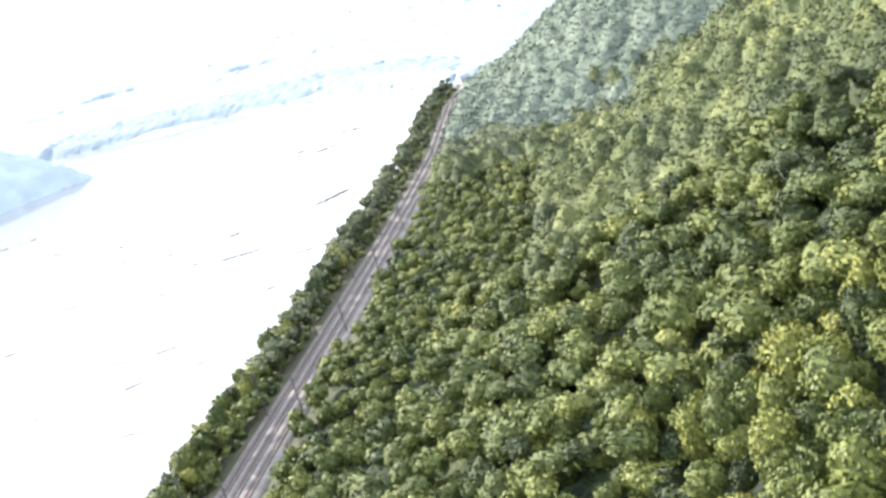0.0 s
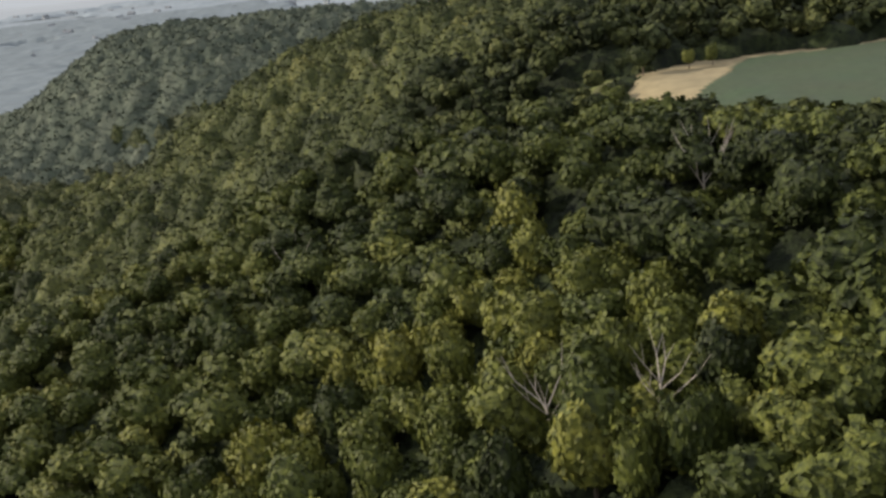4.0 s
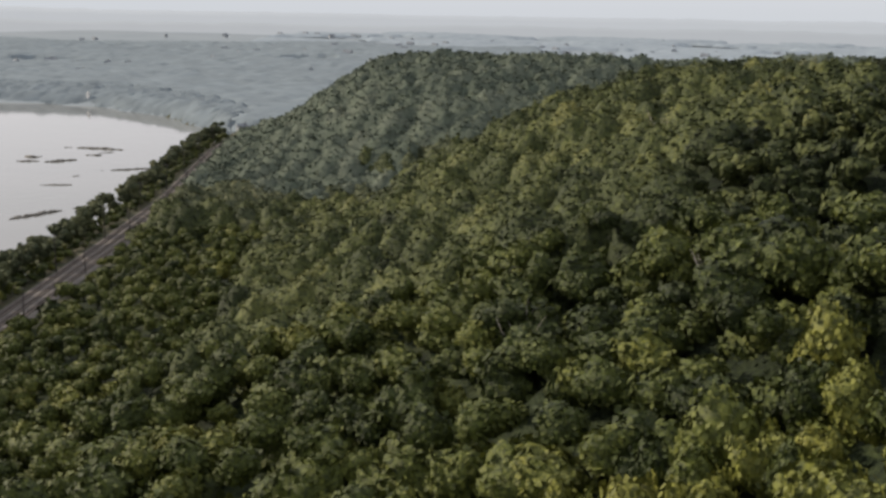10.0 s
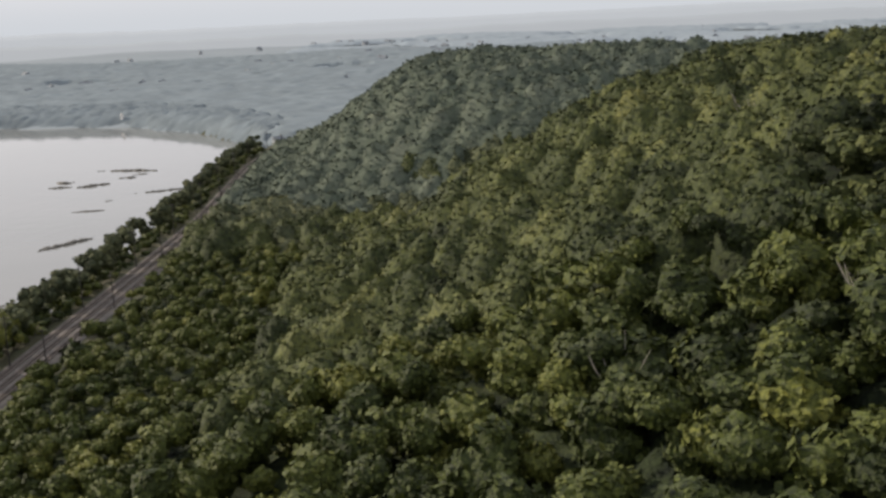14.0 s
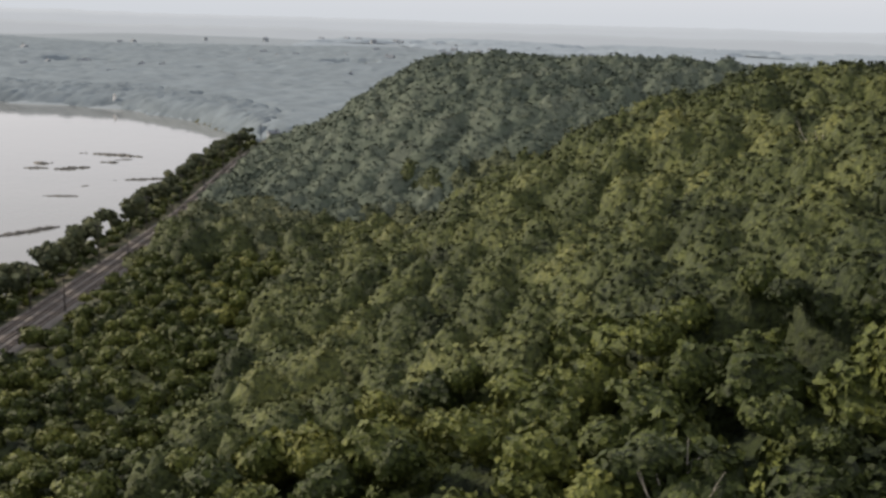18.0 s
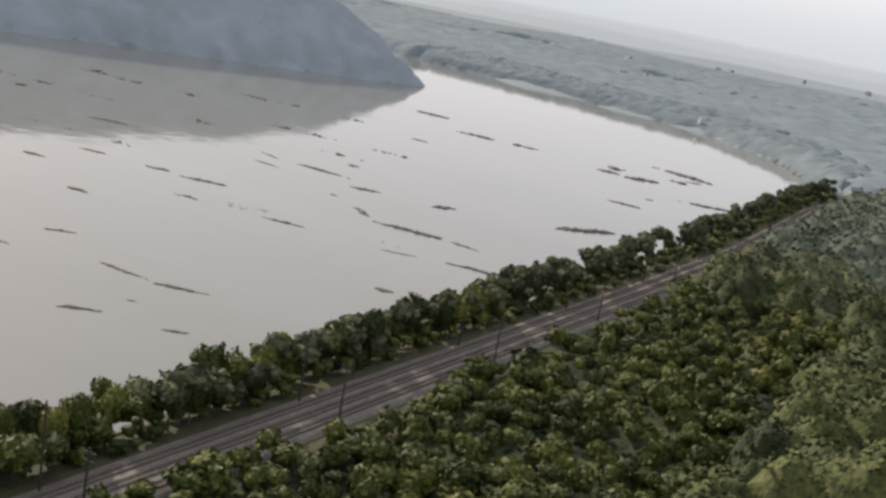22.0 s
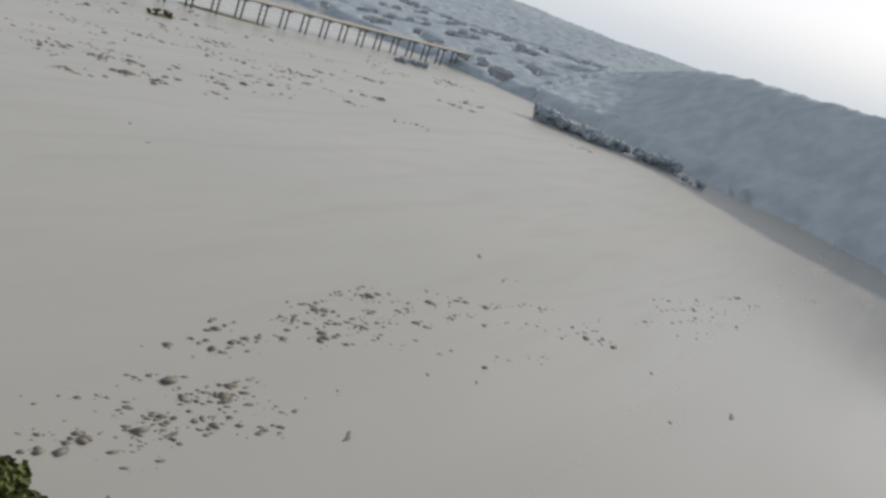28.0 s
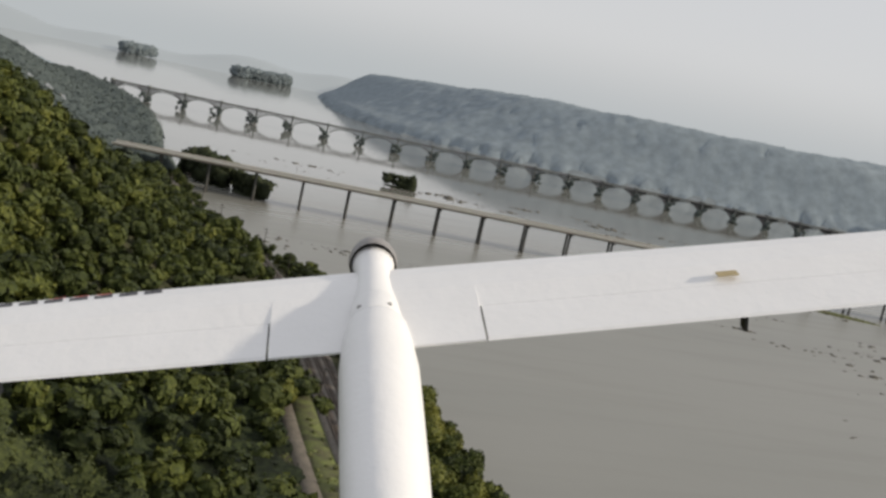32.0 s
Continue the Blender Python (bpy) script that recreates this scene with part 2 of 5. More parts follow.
for sc, amt in ((0.10, 11.0), (0.03, 4.0)):
    wnz = wt.nodes.new("ShaderNodeTexNoise")
    wnz.inputs["Scale"].default_value = sc
    wnz.inputs["Detail"].default_value = 4
    wt.links.new(wc.outputs["Object"], wnz.inputs["Vector"])
    wm = wt.nodes.new("ShaderNodeMath")
    wm.operation = "MULTIPLY"
    wm.inputs[1].default_value = amt
    wt.links.new(wnz.outputs[0], wm.inputs[0])
    heights.append(wm)
wadd = wt.nodes.new("ShaderNodeMath")
wt.links.new(heights[0].outputs[0], wadd.inputs[0])
wt.links.new(heights[1].outputs[0], wadd.inputs[1])
wbp = wt.nodes.new("ShaderNodeBump")
wbp.inputs["Strength"].default_value = 0.5
wbp.inputs["Distance"].default_value = 0.014
wt.links.new(wadd.outputs[0], wbp.inputs["Height"])
wt.links.new(wbp.outputs[0], wb.inputs["Normal"])

# wind streaks: calmer and rougher water
wmap = wt.nodes.new("ShaderNodeMapping")
wmap.inputs["Rotation"].default_value = (0, 0, radians(-12))
wmap.inputs["Scale"].default_value = (0.009, 0.06, 1)
wt.links.new(wc.outputs["Object"], wmap.inputs["Vector"])
wst = wt.nodes.new("ShaderNodeTexNoise")
wst.inputs["Scale"].default_value = 1.0
wst.inputs["Detail"].default_value = 4
wt.links.new(wmap.outputs[0], wst.inputs["Vector"])
wrr = wt.nodes.new("ShaderNodeMapRange")
wrr.inputs[1].default_value, wrr.inputs[2].default_value = 0.50, 0.66
wrr.inputs[3].default_value, wrr.inputs[4].default_value = 0.035, 0.075
wt.links.new(wst.outputs[0], wrr.inputs[0])
# the shallows downstream are rippled all over
wxyz = wt.nodes.new("ShaderNodeSeparateXYZ")
wt.links.new(wc.outputs["Object"], wxyz.inputs[0])
wdn = wt.nodes.new("ShaderNodeMapRange")
wdn.inputs[1].default_value, wdn.inputs[2].default_value = 190, -40
wdn.inputs[3].default_value, wdn.inputs[4].default_value = 0.0, 0.36
wt.links.new(wxyz.outputs[1], wdn.inputs[0])
wsum = wt.nodes.new("ShaderNodeMath")
wt.links.new(wrr.outputs[0], wsum.inputs[0])
wds = wt.nodes.new("ShaderNodeMapRange")
wds.inputs[1].default_value, wds.inputs[2].default_value = -1000, -500
wds.inputs[3].default_value, wds.inputs[4].default_value = 0.15, 1.0
wt.links.new(wxyz.outputs[1], wds.inputs[0])
wcalm = wt.nodes.new("ShaderNodeMath")
wcalm.operation = "MULTIPLY"
wt.links.new(wdn.outputs[0], wcalm.inputs[0])
wt.links.new(wds.outputs[0], wcalm.inputs[1])
wt.links.new(wcalm.outputs[0], wsum.inputs[1])
wglass = wt.nodes.new("ShaderNodeMapRange")
wglass.inputs[1].default_value, wglass.inputs[2].default_value = -1250, -800
wglass.inputs[3].default_value, wglass.inputs[4].default_value = 0.5, 1.0
wt.links.new(wxyz.outputs[1], wglass.inputs[0])
wrough = wt.nodes.new("ShaderNodeMath")
wrough.operation = "MULTIPLY"
wt.links.new(wsum.outputs[0], wrough.inputs[0])
wt.links.new(wglass.outputs[0], wrough.inputs[1])
wt.links.new(wrough.outputs[0], wb.inputs["Roughness"])


# ---- mesh helpers ----
def mesh_np(name, verts, faces, material, smooth=False):
    """A mesh from arrays of corners and of triangles or quads."""
    verts, faces = np.asarray(verts, np.float32), np.asarray(faces, np.int32)
    me = bpy.data.meshes.new(name)
    k = faces.shape[1]
    me.vertices.add(len(verts))
    me.vertices.foreach_set("co", verts.ravel())
    me.loops.add(faces.size)
    me.loops.foreach_set("vertex_index", faces.ravel())
    me.polygons.add(len(faces))
    me.polygons.foreach_set("loop_start", np.arange(0, faces.size, k, dtype=np.int32))
    me.polygons.foreach_set("loop_total", np.full(len(faces), k, np.int32))
    if smooth:
        me.polygons.foreach_set("use_smooth", np.ones(len(faces), bool))
    me.materials.append(material)
    me.update()
    me.validate()
    return me


def part(name, bm, material, parent=None, label="", m=None):
    """One mesh object out of a bmesh, under a thing or a part."""
    me = bpy.data.meshes.new(name)
    bm.to_mesh(me)
    bm.free()
    me.materials.append(material)
    ob = new(name, me)
    if parent:
        ob.parent = parent
    if m is not None:
        ob.matrix_basis = m
    if label:
        ob["label"] = label
    return ob


def share(name, me, parent, m):
    """One more object on a mesh that others use too."""
    ob = new(name, me)
    ob.parent = parent
    ob.matrix_basis = m
    return ob


def box(bm, cx, cy, cz, sx, sy, sz, rz=0.0, bevel=0.0):
    r = bmesh.ops.create_cube(bm, size=1.0, matrix=pose(cx, cy, cz, 0, 0, rz) @ Matrix.Diagonal((sx, sy, sz, 1)))
    if bevel:
        es = list({e for v in r["verts"] for e in v.link_edges})
        bmesh.ops.bevel(bm, geom=es, offset=bevel, segments=1, affect="EDGES")


def tube(bm, a, b, r1, r2, n=8):
    a, b = Vector(a), Vector(b)
    q = (b - a).to_track_quat("Z", "Y").to_matrix().to_4x4()
    bmesh.ops.create_cone(bm, cap_ends=True, segments=n, radius1=r1, radius2=r2, depth=(b - a).length, matrix=Matrix.Translation((a + b) / 2) @ q)


def S(v):
    v = np.clip(v, 0, 1)
    return v * v * (3 - 2 * v)


# ---- the lie of the land ----
RAIL_Y = (-5000, -2500, -1700, -1500, -1300, -1100, -900, -760, -640, -565, -505, -430, -360, -218, -141, 100, 300, 434, 545, 740, 900, 1100, 5000)
RAIL_X = (1600, 330, 120, 85, 65, 55, 45, 32, 21, 12, -7, -12, -12, -6, -4, -2, 0, 1, 0, -12, -6, 60, 1500)
NS_X = (-5000, -1500, -600, -513, -374, -220, -113, -50, -26)
NS_Y = (2500, 1480, 1225, 1215, 1191, 1146, 1032, 928, 852)
WS_Y = (-5000, -3574, -2750, -2460, -2244, -2077, -1990, -1910, -1776, -1491, -1302, -1076, -709, -422, -265, -107, 14, 110, 189, 290, 600, 800, 930, 978)
WS_X = (-900, -580, -485, -495, -530, -680, -840, -1020, -1370, -1550, -1570, -1560, -1400, -1310, -1240, -1090, -1010, -900, -835, -760, -610, -505, -424, -410)


def rail_x(y):
    return np.interp(y, RAIL_Y, RAIL_X)


def lumpy(x, y, size, seed=0.0):
    """Smooth uneven ground, about -1 to 1."""
    k = 6.2832 / size
    return (np.sin(x * k + seed + 1.3 * np.sin(y * k * 0.6 + seed)) + np.sin(y * k * 1.1 + 2 * seed + 1.1 * np.sin(x * k * 0.7)) + 0.5 * np.sin((x + y) * k * 1.9 + seed * 3)) / 2.5


def shore_off(y):
    """How far the water's edge lies west of the railway."""
    return np.interp(y, (-1200, -900, -570, -515, -485, -440, -160, -20, 70), (34, 17, 12, 14, 26, 32, 39, 40, 26))


def land(x, y):
    """How far inside the east and north land, and inside the west land, a place lies, in metres."""
    x, y = np.asarray(x, float), np.asarray(y, float)
    wob = 5 * lumpy(x, y, 90, 0.4)
    e = np.where(y < 900, x - (rail_x(y) - shore_off(y)), -1e4)
    n = y - np.interp(x, NS_X, NS_Y) + wob
    n = np.where(x > -26, np.where(y < 852, -1e4, np.minimum(900.0, y - 840)), n)
    w = np.minimum(np.interp(np.minimum(y, 978), WS_Y, WS_X) - x, 938 + 0.35 * (-423 - x) - y) + wob * 0.5
    return np.maximum(e, n), w


def ground(x, y):
    """The height of the land, the river's bed included."""
    x, y = np.asarray(x, float), np.asarray(y, float)
    dE, dW = land(x, y)
    d = x - rail_x(y) - 14
    wide = np.interp(y, (-400, -150, 0, 300, 420, 560, 620, 860), (150, 190, 260, 250, 225, 150, 116, 116))
    top = np.interp(y, (-900, -600, -300, 0, 120, 450, 700, 850), (45, 70, 84, 82, 82, 73, 64, 54)) + 5 * S((x - 320) / 300)
    fall = 1 - S((y - 850 - 0.30 * np.maximum(x, 0)) / 330)
    bend = np.interp(y, (-200, 0, 300, 600), (1.25, 1.6, 1.35, 1.0))
    hill = (top - 6) * S(d / wide) ** bend * fall
    hill -= 36 * np.exp(-(((y - 486 - 0.12 * (x - 100)) / 68) ** 2)) * S((d + 10) / 120) * S((900 - x) / 500)
    hill += 4 * lumpy(x, y, 210, 1.0) * S(d / 120) * fall
    low = 6 * S(dE / 12) + 5 * S((dE - 300) / 900) + 8 * S((y - 1300) / 900) * (1 + lumpy(x, y, 900, 2.0))
    zE = low + np.maximum(hill, 0) * np.where(y > 1300, 0, 1)
    flat = S((x - 212) / 26) * S((560 - x) / 60) * S((y - 62) / 25) * S((215 - y) / 25)
    zE = zE + (79.0 - zE) * flat
    back = np.interp(y, (-5000, -3600, -2700, -2300, -1900, -1500, -900, -400, -250, 0, 150, 250, 340, 420, 480, 585, 680, 766, 850, 900, 978), (92, 98, 112, 124, 128, 60, 30, 50, 98, 110, 110, 108, 89, 50, 46, 70, 81, 74, 67, 52, 59))
    dS = np.interp(np.minimum(y, 978), WS_Y, WS_X) - x
    dNorth = 938 + 0.35 * (-423 - x) - y
    run = dS / np.interp(y, (-5000, -3500, -2500, -1700, -400, 0, 300, 400, 500, 600, 700, 800, 880, 978), (110, 160, 300, 340, 330, 165, 152, 132, 122, 115, 107, 101, 99, 60))
    rise = (0.5 * S(run) + 0.5 * np.clip(run, 0, 1)) * np.clip(dNorth / 73, 0, 1) ** 0.75 * (1 - 0.7 * S((run - 1.25) / 1.3) * S((y + 150) / 150))
    zW = 5 * S(dW / 14) + back * rise + 3 * lumpy(x, y, 260, 3.0) * S(dW / 200)
    zW += 62 * S((dW - 450) / 900) * S((-y - 100) / 700) * S((y + 2300) / 600)
    far = S((np.hypot(x, y) - 3600) / 1200)
    z = np.where(dE > dW, np.where(dE > 0, zE, -2.5), np.where(dW > 0, zW * (1 - 0.4 * far), -2.5))
    return z


FIELD = ((226, 98), (236, 74), (262, 66), (520, 60), (520, 146), (400, 150), (298, 150), (274, 151), (262, 155), (252, 145), (244, 134), (231, 122), (226, 112))
MOWN = ((218, 110), (219, 126), (222, 142), (230, 152), (237, 160), (246, 166), (262, 164), (280, 160), (303, 157), (520, 158), (520, 146), (298, 150), (274, 151), (262, 155), (252, 145), (244, 134), (231, 122), (226, 112), (225, 104))
GLADE = ((212, 154), (225, 151), (231, 161), (226, 171), (214, 169))


def inside(x, y, poly):
    res = np.zeros(np.shape(x), bool)
    for (x1, y1), (x2, y2) in zip(poly, poly[1:] + poly[:1]):
        if y1 != y2:
            res ^= ((y1 > y) != (y2 > y)) & (x < (x2 - x1) * (y - y1) / (y2 - y1) + x1)
    return res


def axis(lo, a, b, hi, step):
    mid = np.arange(a, b + 0.1, step)
    grow = step * 1.16 ** np.arange(1, 60)
    right, left = b + np.cumsum(grow), a - np.cumsum(grow)
    return np.concatenate([left[left > lo][::-1], mid, right[right < hi]])


gx, gy = axis(-4900, -160, 520, 4900, 10), axis(-4900, -700, 1050, 4900, 10)
gx = np.unique(np.concatenate([gx, np.arange(-1600, -420, 24), np.arange(-2700, -1600, 60)]))
gy = np.unique(np.concatenate([gy, np.arange(-4400, -800, 50)]))
GX, GY = np.meshgrid(gx, gy)
GZ = ground(GX, GY)
nx, ny = len(gx), len(gy)
idx = np.arange(nx * ny).reshape(ny, nx)
quads = np.stack([idx[:-1, :-1], idx[:-1, 1:], idx[1:, 1:], idx[1:, :-1]], -1).reshape(-1, 4)
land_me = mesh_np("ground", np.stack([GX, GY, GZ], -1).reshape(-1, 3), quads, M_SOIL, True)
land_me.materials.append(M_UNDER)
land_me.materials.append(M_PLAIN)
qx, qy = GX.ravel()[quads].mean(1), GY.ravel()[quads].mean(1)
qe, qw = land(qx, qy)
# beyond the near east bank the ground takes the haze-tinted colours
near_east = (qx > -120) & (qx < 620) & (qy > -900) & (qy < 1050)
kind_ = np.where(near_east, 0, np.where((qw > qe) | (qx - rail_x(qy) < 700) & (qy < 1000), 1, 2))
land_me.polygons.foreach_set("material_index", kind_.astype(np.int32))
ground_ob = tagged(new("ground", land_me), "dark woodland floor and river bed rolling down to the water", "ground", kind="structure")
wbm = bmesh.new()
bmesh.ops.create_grid(wbm, x_segments=40, y_segments=40, size=4900)
water = part("water", wbm, M_WATER)
tagged(water, "broad calm grey river with faint ripples over rock ledges", "river", kind="structure")


# ---- railway along the east bank ----
def strip(name, y0, y1, off0, off1, z0, z1, material, step=12.0, lift=0.0, skirt=1.2):
    """A band of ground that follows the railway, with sloping edges."""
    ys = np.arange(y0, y1 + 0.1, step)
    xs = rail_x(ys)
    prof = ((off0 - skirt, z0 - 1.3), (off0, z0), (off1, z1), (off1 + skirt, z1 - 1.3))
    v = np.array([[x + o, y, z + lift] for x, y in zip(xs, ys) for o, z in prof])
    q = [[i * 4 + k, i * 4 + k + 1, i * 4 + k + 5, i * 4 + k + 4] for i in range(len(ys) - 1) for k in range(3)]
    return mesh_np(name, v, q, material)


bed = tagged(new("railway_bed", strip("railway_bed", -900, 990, -6.3, 6.5, 6.7, 6.7, M_BALLAST)), "brown stone ballast bed of a riverside railway", "railway bed", kind="structure")
lane = tagged(new("service_road", strip("service_road", -262, 60, 15.8, 19.6, 6.9, 6.9, M_GRAVEL)), "worn grey gravel service road beside the railway", "road", kind="structure")
verge = tagged(new("verge", strip("verge", -262, 110, 8.2, 14.6, 6.75, 6.85, M_GRASS)), "rough yellow-green grass verge beside the tracks", "verge", kind="structure")


def track(off):
    ys = np.arange(-880, 960, 10.0)
    tr = tagged(new("railway_track"), "railway track with rusty rails on dark wooden ties", "railway track", "tracks of the line")
    for side in (-0.75, 0.75):
        xs = rail_x(ys) + off + side
        v, q = [], []
        for x, y in zip(xs, ys):
            v += [(x - 0.07, y, 6.86), (x - 0.07, y, 7.03), (x + 0.07, y, 7.03), (x + 0.07, y, 6.86)]
        for i in range(len(ys) - 1):
            q += [[i * 4 + k, i * 4 + k + 1, i * 4 + k + 5, i * 4 + k + 4] for k in range(3)]
        ob = new("rail", mesh_np("rail", v, q, M_STEEL))
        ob.parent = tr
    yt = np.arange(-500, 800, 0.62)
    xt = rail_x(yt) + off
    c = np.array([(sx * 1.3, sy * 0.12, z) for z in (6.68, 6.86) for sx, sy in ((-1, -1), (1, -1), (1, 1), (-1, 1))])
    v = (c[None] + np.stack([xt, yt, 0 * yt], -1)[:, None]).reshape(-1, 3)
    f = np.array([[4, 5, 6, 7], [0, 1, 5, 4], [1, 2, 6, 5], [2, 3, 7, 6], [3, 0, 4, 7]])
    q = (f[None] + 8 * np.arange(len(yt))[:, None, None]).reshape(-1, 4)
    ob = tagged(new("sleeper_bed", mesh_np("sleeper_bed", v, q, M_TIE)), kind="stuff")
    ob.parent = tr


track(-3.8), track(0.0), track(3.8)

pole_bm = bmesh.new()
tube(pole_bm, (0, 0, 0), (0, 0, 11.5), 0.24, 0.15, 8)
arm_bm = bmesh.new()
box(arm_bm, 0, 0, 10.8, 2.6, 0.14, 0.14)
arm2_bm = bmesh.new()
box(arm2_bm, 0, 0, 9.6, 2.2, 0.14, 0.14)
catenary = tagged(new("line_pole"), "tall dark wooden line pole beside the railway", "pole", "line poles")
part("shaft", pole_bm, M_POLE, catenary)
part("crossarm", arm_bm, M_POLE, catenary)
part("crossarm", arm2_bm, M_POLE, catenary)
ins_bm = bmesh.new()
tube(ins_bm, (0, 0, 0), (0, 0, 0.3), 0.07, 0.05, 6)
ins_me = part("insulator", ins_bm, M_GREY_PLASTIC, catenary, m=pose(-1.15, 0, 10.87)).data
for ix in (-0.4, 0.4, 1.15):
    share("insulator", ins_me, catenary, pose(ix, 0, 10.87))
catenary.matrix_basis = pose(float(rail_x(311.0)) + 5.9, 311, 6.4)
for k in range(-16, 9):
    y = 311 + 63.0 * k
    for off, dy in ((5.9, 0), (-5.6, 1.5)):
        if k == 0 and off > 0:
            continue
        copy_thing(catenary, pose(float(rail_x(y + dy)) + off, y + dy, 6.4, rnd.uniform(-1, 1), rnd.uniform(-1.5, 1.5), rnd.uniform(-4, 4)) @ Matrix.Diagonal((1, 1, 1.1 if off > 0 else 1.35, 1)))


# ---- trees ----
def ico(sub):
    bm = bmesh.new()
    bmesh.ops.create_icosphere(bm, subdivisions=sub, radius=1.0)
    v = np.array([p.co[:] for p in bm.verts])
    f = np.array([[p.index for p in q.verts] for q in bm.faces])
    bm.free()
    return v, f


ICO1, ICO2 = ico(1), ico(2)


def crown_shape(base, seed, lumps=16, rough=0.05, leaves=0, leaf=0.16):
    """Corners and triangles of a crown about 1 in radius: a billowing mass with loose sprays of leaves on it."""
    g = np.random.default_rng(seed)
    v, f = base[0].copy(), base[1]
    dirs = g.normal(size=(lumps, 3))
    dirs[:, 2] = np.abs(dirs[:, 2]) * 0.9 - 0.25
    dirs /= np.linalg.norm(dirs, axis=1)[:, None]
    size, high = g.uniform(0.28, 0.62, lumps), g.uniform(0.1, 0.62, lumps)
    ang = np.arccos(np.clip(v @ dirs.T, -1, 1))
    r = 0.55 + (high * np.sqrt(np.clip(1 - (ang / size / 1.25) ** 2, 0, 1))).max(1)
    r = r * (1 + g.normal(0, rough, len(v)))
    v = v * r[:, None]
    v[:, 2] = np.where(v[:, 2] < 0, v[:, 2] * 0.75, v[:, 2])
    if leaves:
        t = g.integers(0, len(f), leaves)
        w = g.dirichlet((1, 1, 1), leaves)
        c = (v[f[t]] * w[:, :, None]).sum(1) * g.uniform(0.96, 1.14, (leaves, 1))
        c = c[c[:, 2] > -0.4]
        out = c / np.linalg.norm(c, axis=1)[:, None] + g.normal(0, 0.55, c.shape)
        a = np.cross(out, g.normal(size=c.shape))
        b = np.cross(out, a)
        a *= leaf * g.uniform(0.55, 1.1, (len(c), 1)) / np.linalg.norm(a, axis=1)[:, None]
        b *= leaf * g.uniform(0.55, 1.1, (len(c), 1)) / np.linalg.norm(b, axis=1)[:, None]
        q = np.stack([c - a - b * 0.3, c + a * 0.2 - b, c + a + b * 0.3, c - a * 0.2 + b], 1).reshape(-1, 3)
        k = len(v) + 4 * np.arange(len(c))[:, None]
        f = np.concatenate([f, k + np.array([0, 1, 2]), k + np.array([0, 2, 3])])
        v = np.concatenate([v * 0.94, q])
    return v, f


def spread(x0, x1, y0, y1, gap, seed):
    """Places about a gap apart, unevenly."""
    g = np.random.default_rng(seed)
    xs, ys = np.arange(x0, x1, gap), np.arange(y0, y1, gap * 0.88)
    X, Y = np.meshgrid(xs, ys)
    X = X + (np.arange(len(ys)) % 2)[:, None] * gap / 2
    X, Y = X + g.uniform(-0.42, 0.42, X.shape) * gap, Y + g.uniform(-0.42, 0.42, Y.shape) * gap
    return X.ravel(), Y.ravel()


def tree_tint(x, y, g):
    """How pale a tree's leaves are, 0 to 1: stands of one kind, single trees that differ, and two areas darkened as
    painted shade.
    """
    # first two terms paint shade on the south foot and the east slope
    t = 0.46 - 0.20 * S((20 - y) / 90) * S((125 - x) / 50) - 0.17 * S((x - 128) / 50) * S((260 - y) / 60) + 0.20 * lumpy(x, y, 46, 0.8) + 0.10 * lumpy(x, y, 17, 2.6) + g.normal(0, 0.15, np.shape(x))
    return np.clip(np.where(g.random(np.shape(x)) < 0.05, t + 0.3, t), 0, 1)


def wood_mesh(name, x, y, radius, tall, shapes, material, seed, sink=0.0):
    """Many crowns joined: places, radii and heights of the trees' tops."""
    g = np.random.default_rng(seed)
    z = ground(x, y)
    pick = g.integers(0, len(shapes), len(x))
    turn, flat = g.uniform(0, 6.28, len(x)), g.uniform(0.85, 1.25, len(x))
    tint = tree_tint(x, y, g)
    vs, fs, shade, base = [], [], [], 0
    for k, (v, f) in enumerate(shapes):
        s = np.flatnonzero(pick == k)
        if not len(s):
            continue
        base_v = ICO2[0] if len(v) > 1000 else ICO1[0]
        c, n = np.cos(turn[s])[:, None], np.sin(turn[s])[:, None]
        wide = g.uniform(0.8, 1.3, (len(s), 1))
        px = (v[:, 0] * c * wide - v[:, 1] * n) * radius[s, None] + x[s, None]
        py = (v[:, 0] * n * wide + v[:, 1] * c) * radius[s, None] + y[s, None]
        pz = v[:, 2] * (radius[s] * flat[s])[:, None] + (z[s] + tall[s] - radius[s] * flat[s] * 0.95 - sink)[:, None]
        vs.append(np.stack([px, py, pz], -1).reshape(-1, 3))
        fs.append((f[None] + base + len(v) * np.arange(len(s))[:, None, None]).reshape(-1, 3))
        base += len(v) * len(s)
        # crown cores are darkened as inner shade; the leaf sprays vary at random
        core_shade_fleck = np.concatenate([np.full(len(base_v), -0.10), np.repeat(g.normal(0, 0.09, (len(v) - len(base_v)) // 4), 4)]) if len(v) > len(base_v) else np.zeros(len(v))
        shade.append(np.clip(tint[s][:, None] + core_shade_fleck[None], 0, 1).ravel())
    me = mesh_np(name, np.concatenate(vs), np.concatenate(fs), material, True)
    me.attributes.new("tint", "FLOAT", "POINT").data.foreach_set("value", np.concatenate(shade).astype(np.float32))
    return me


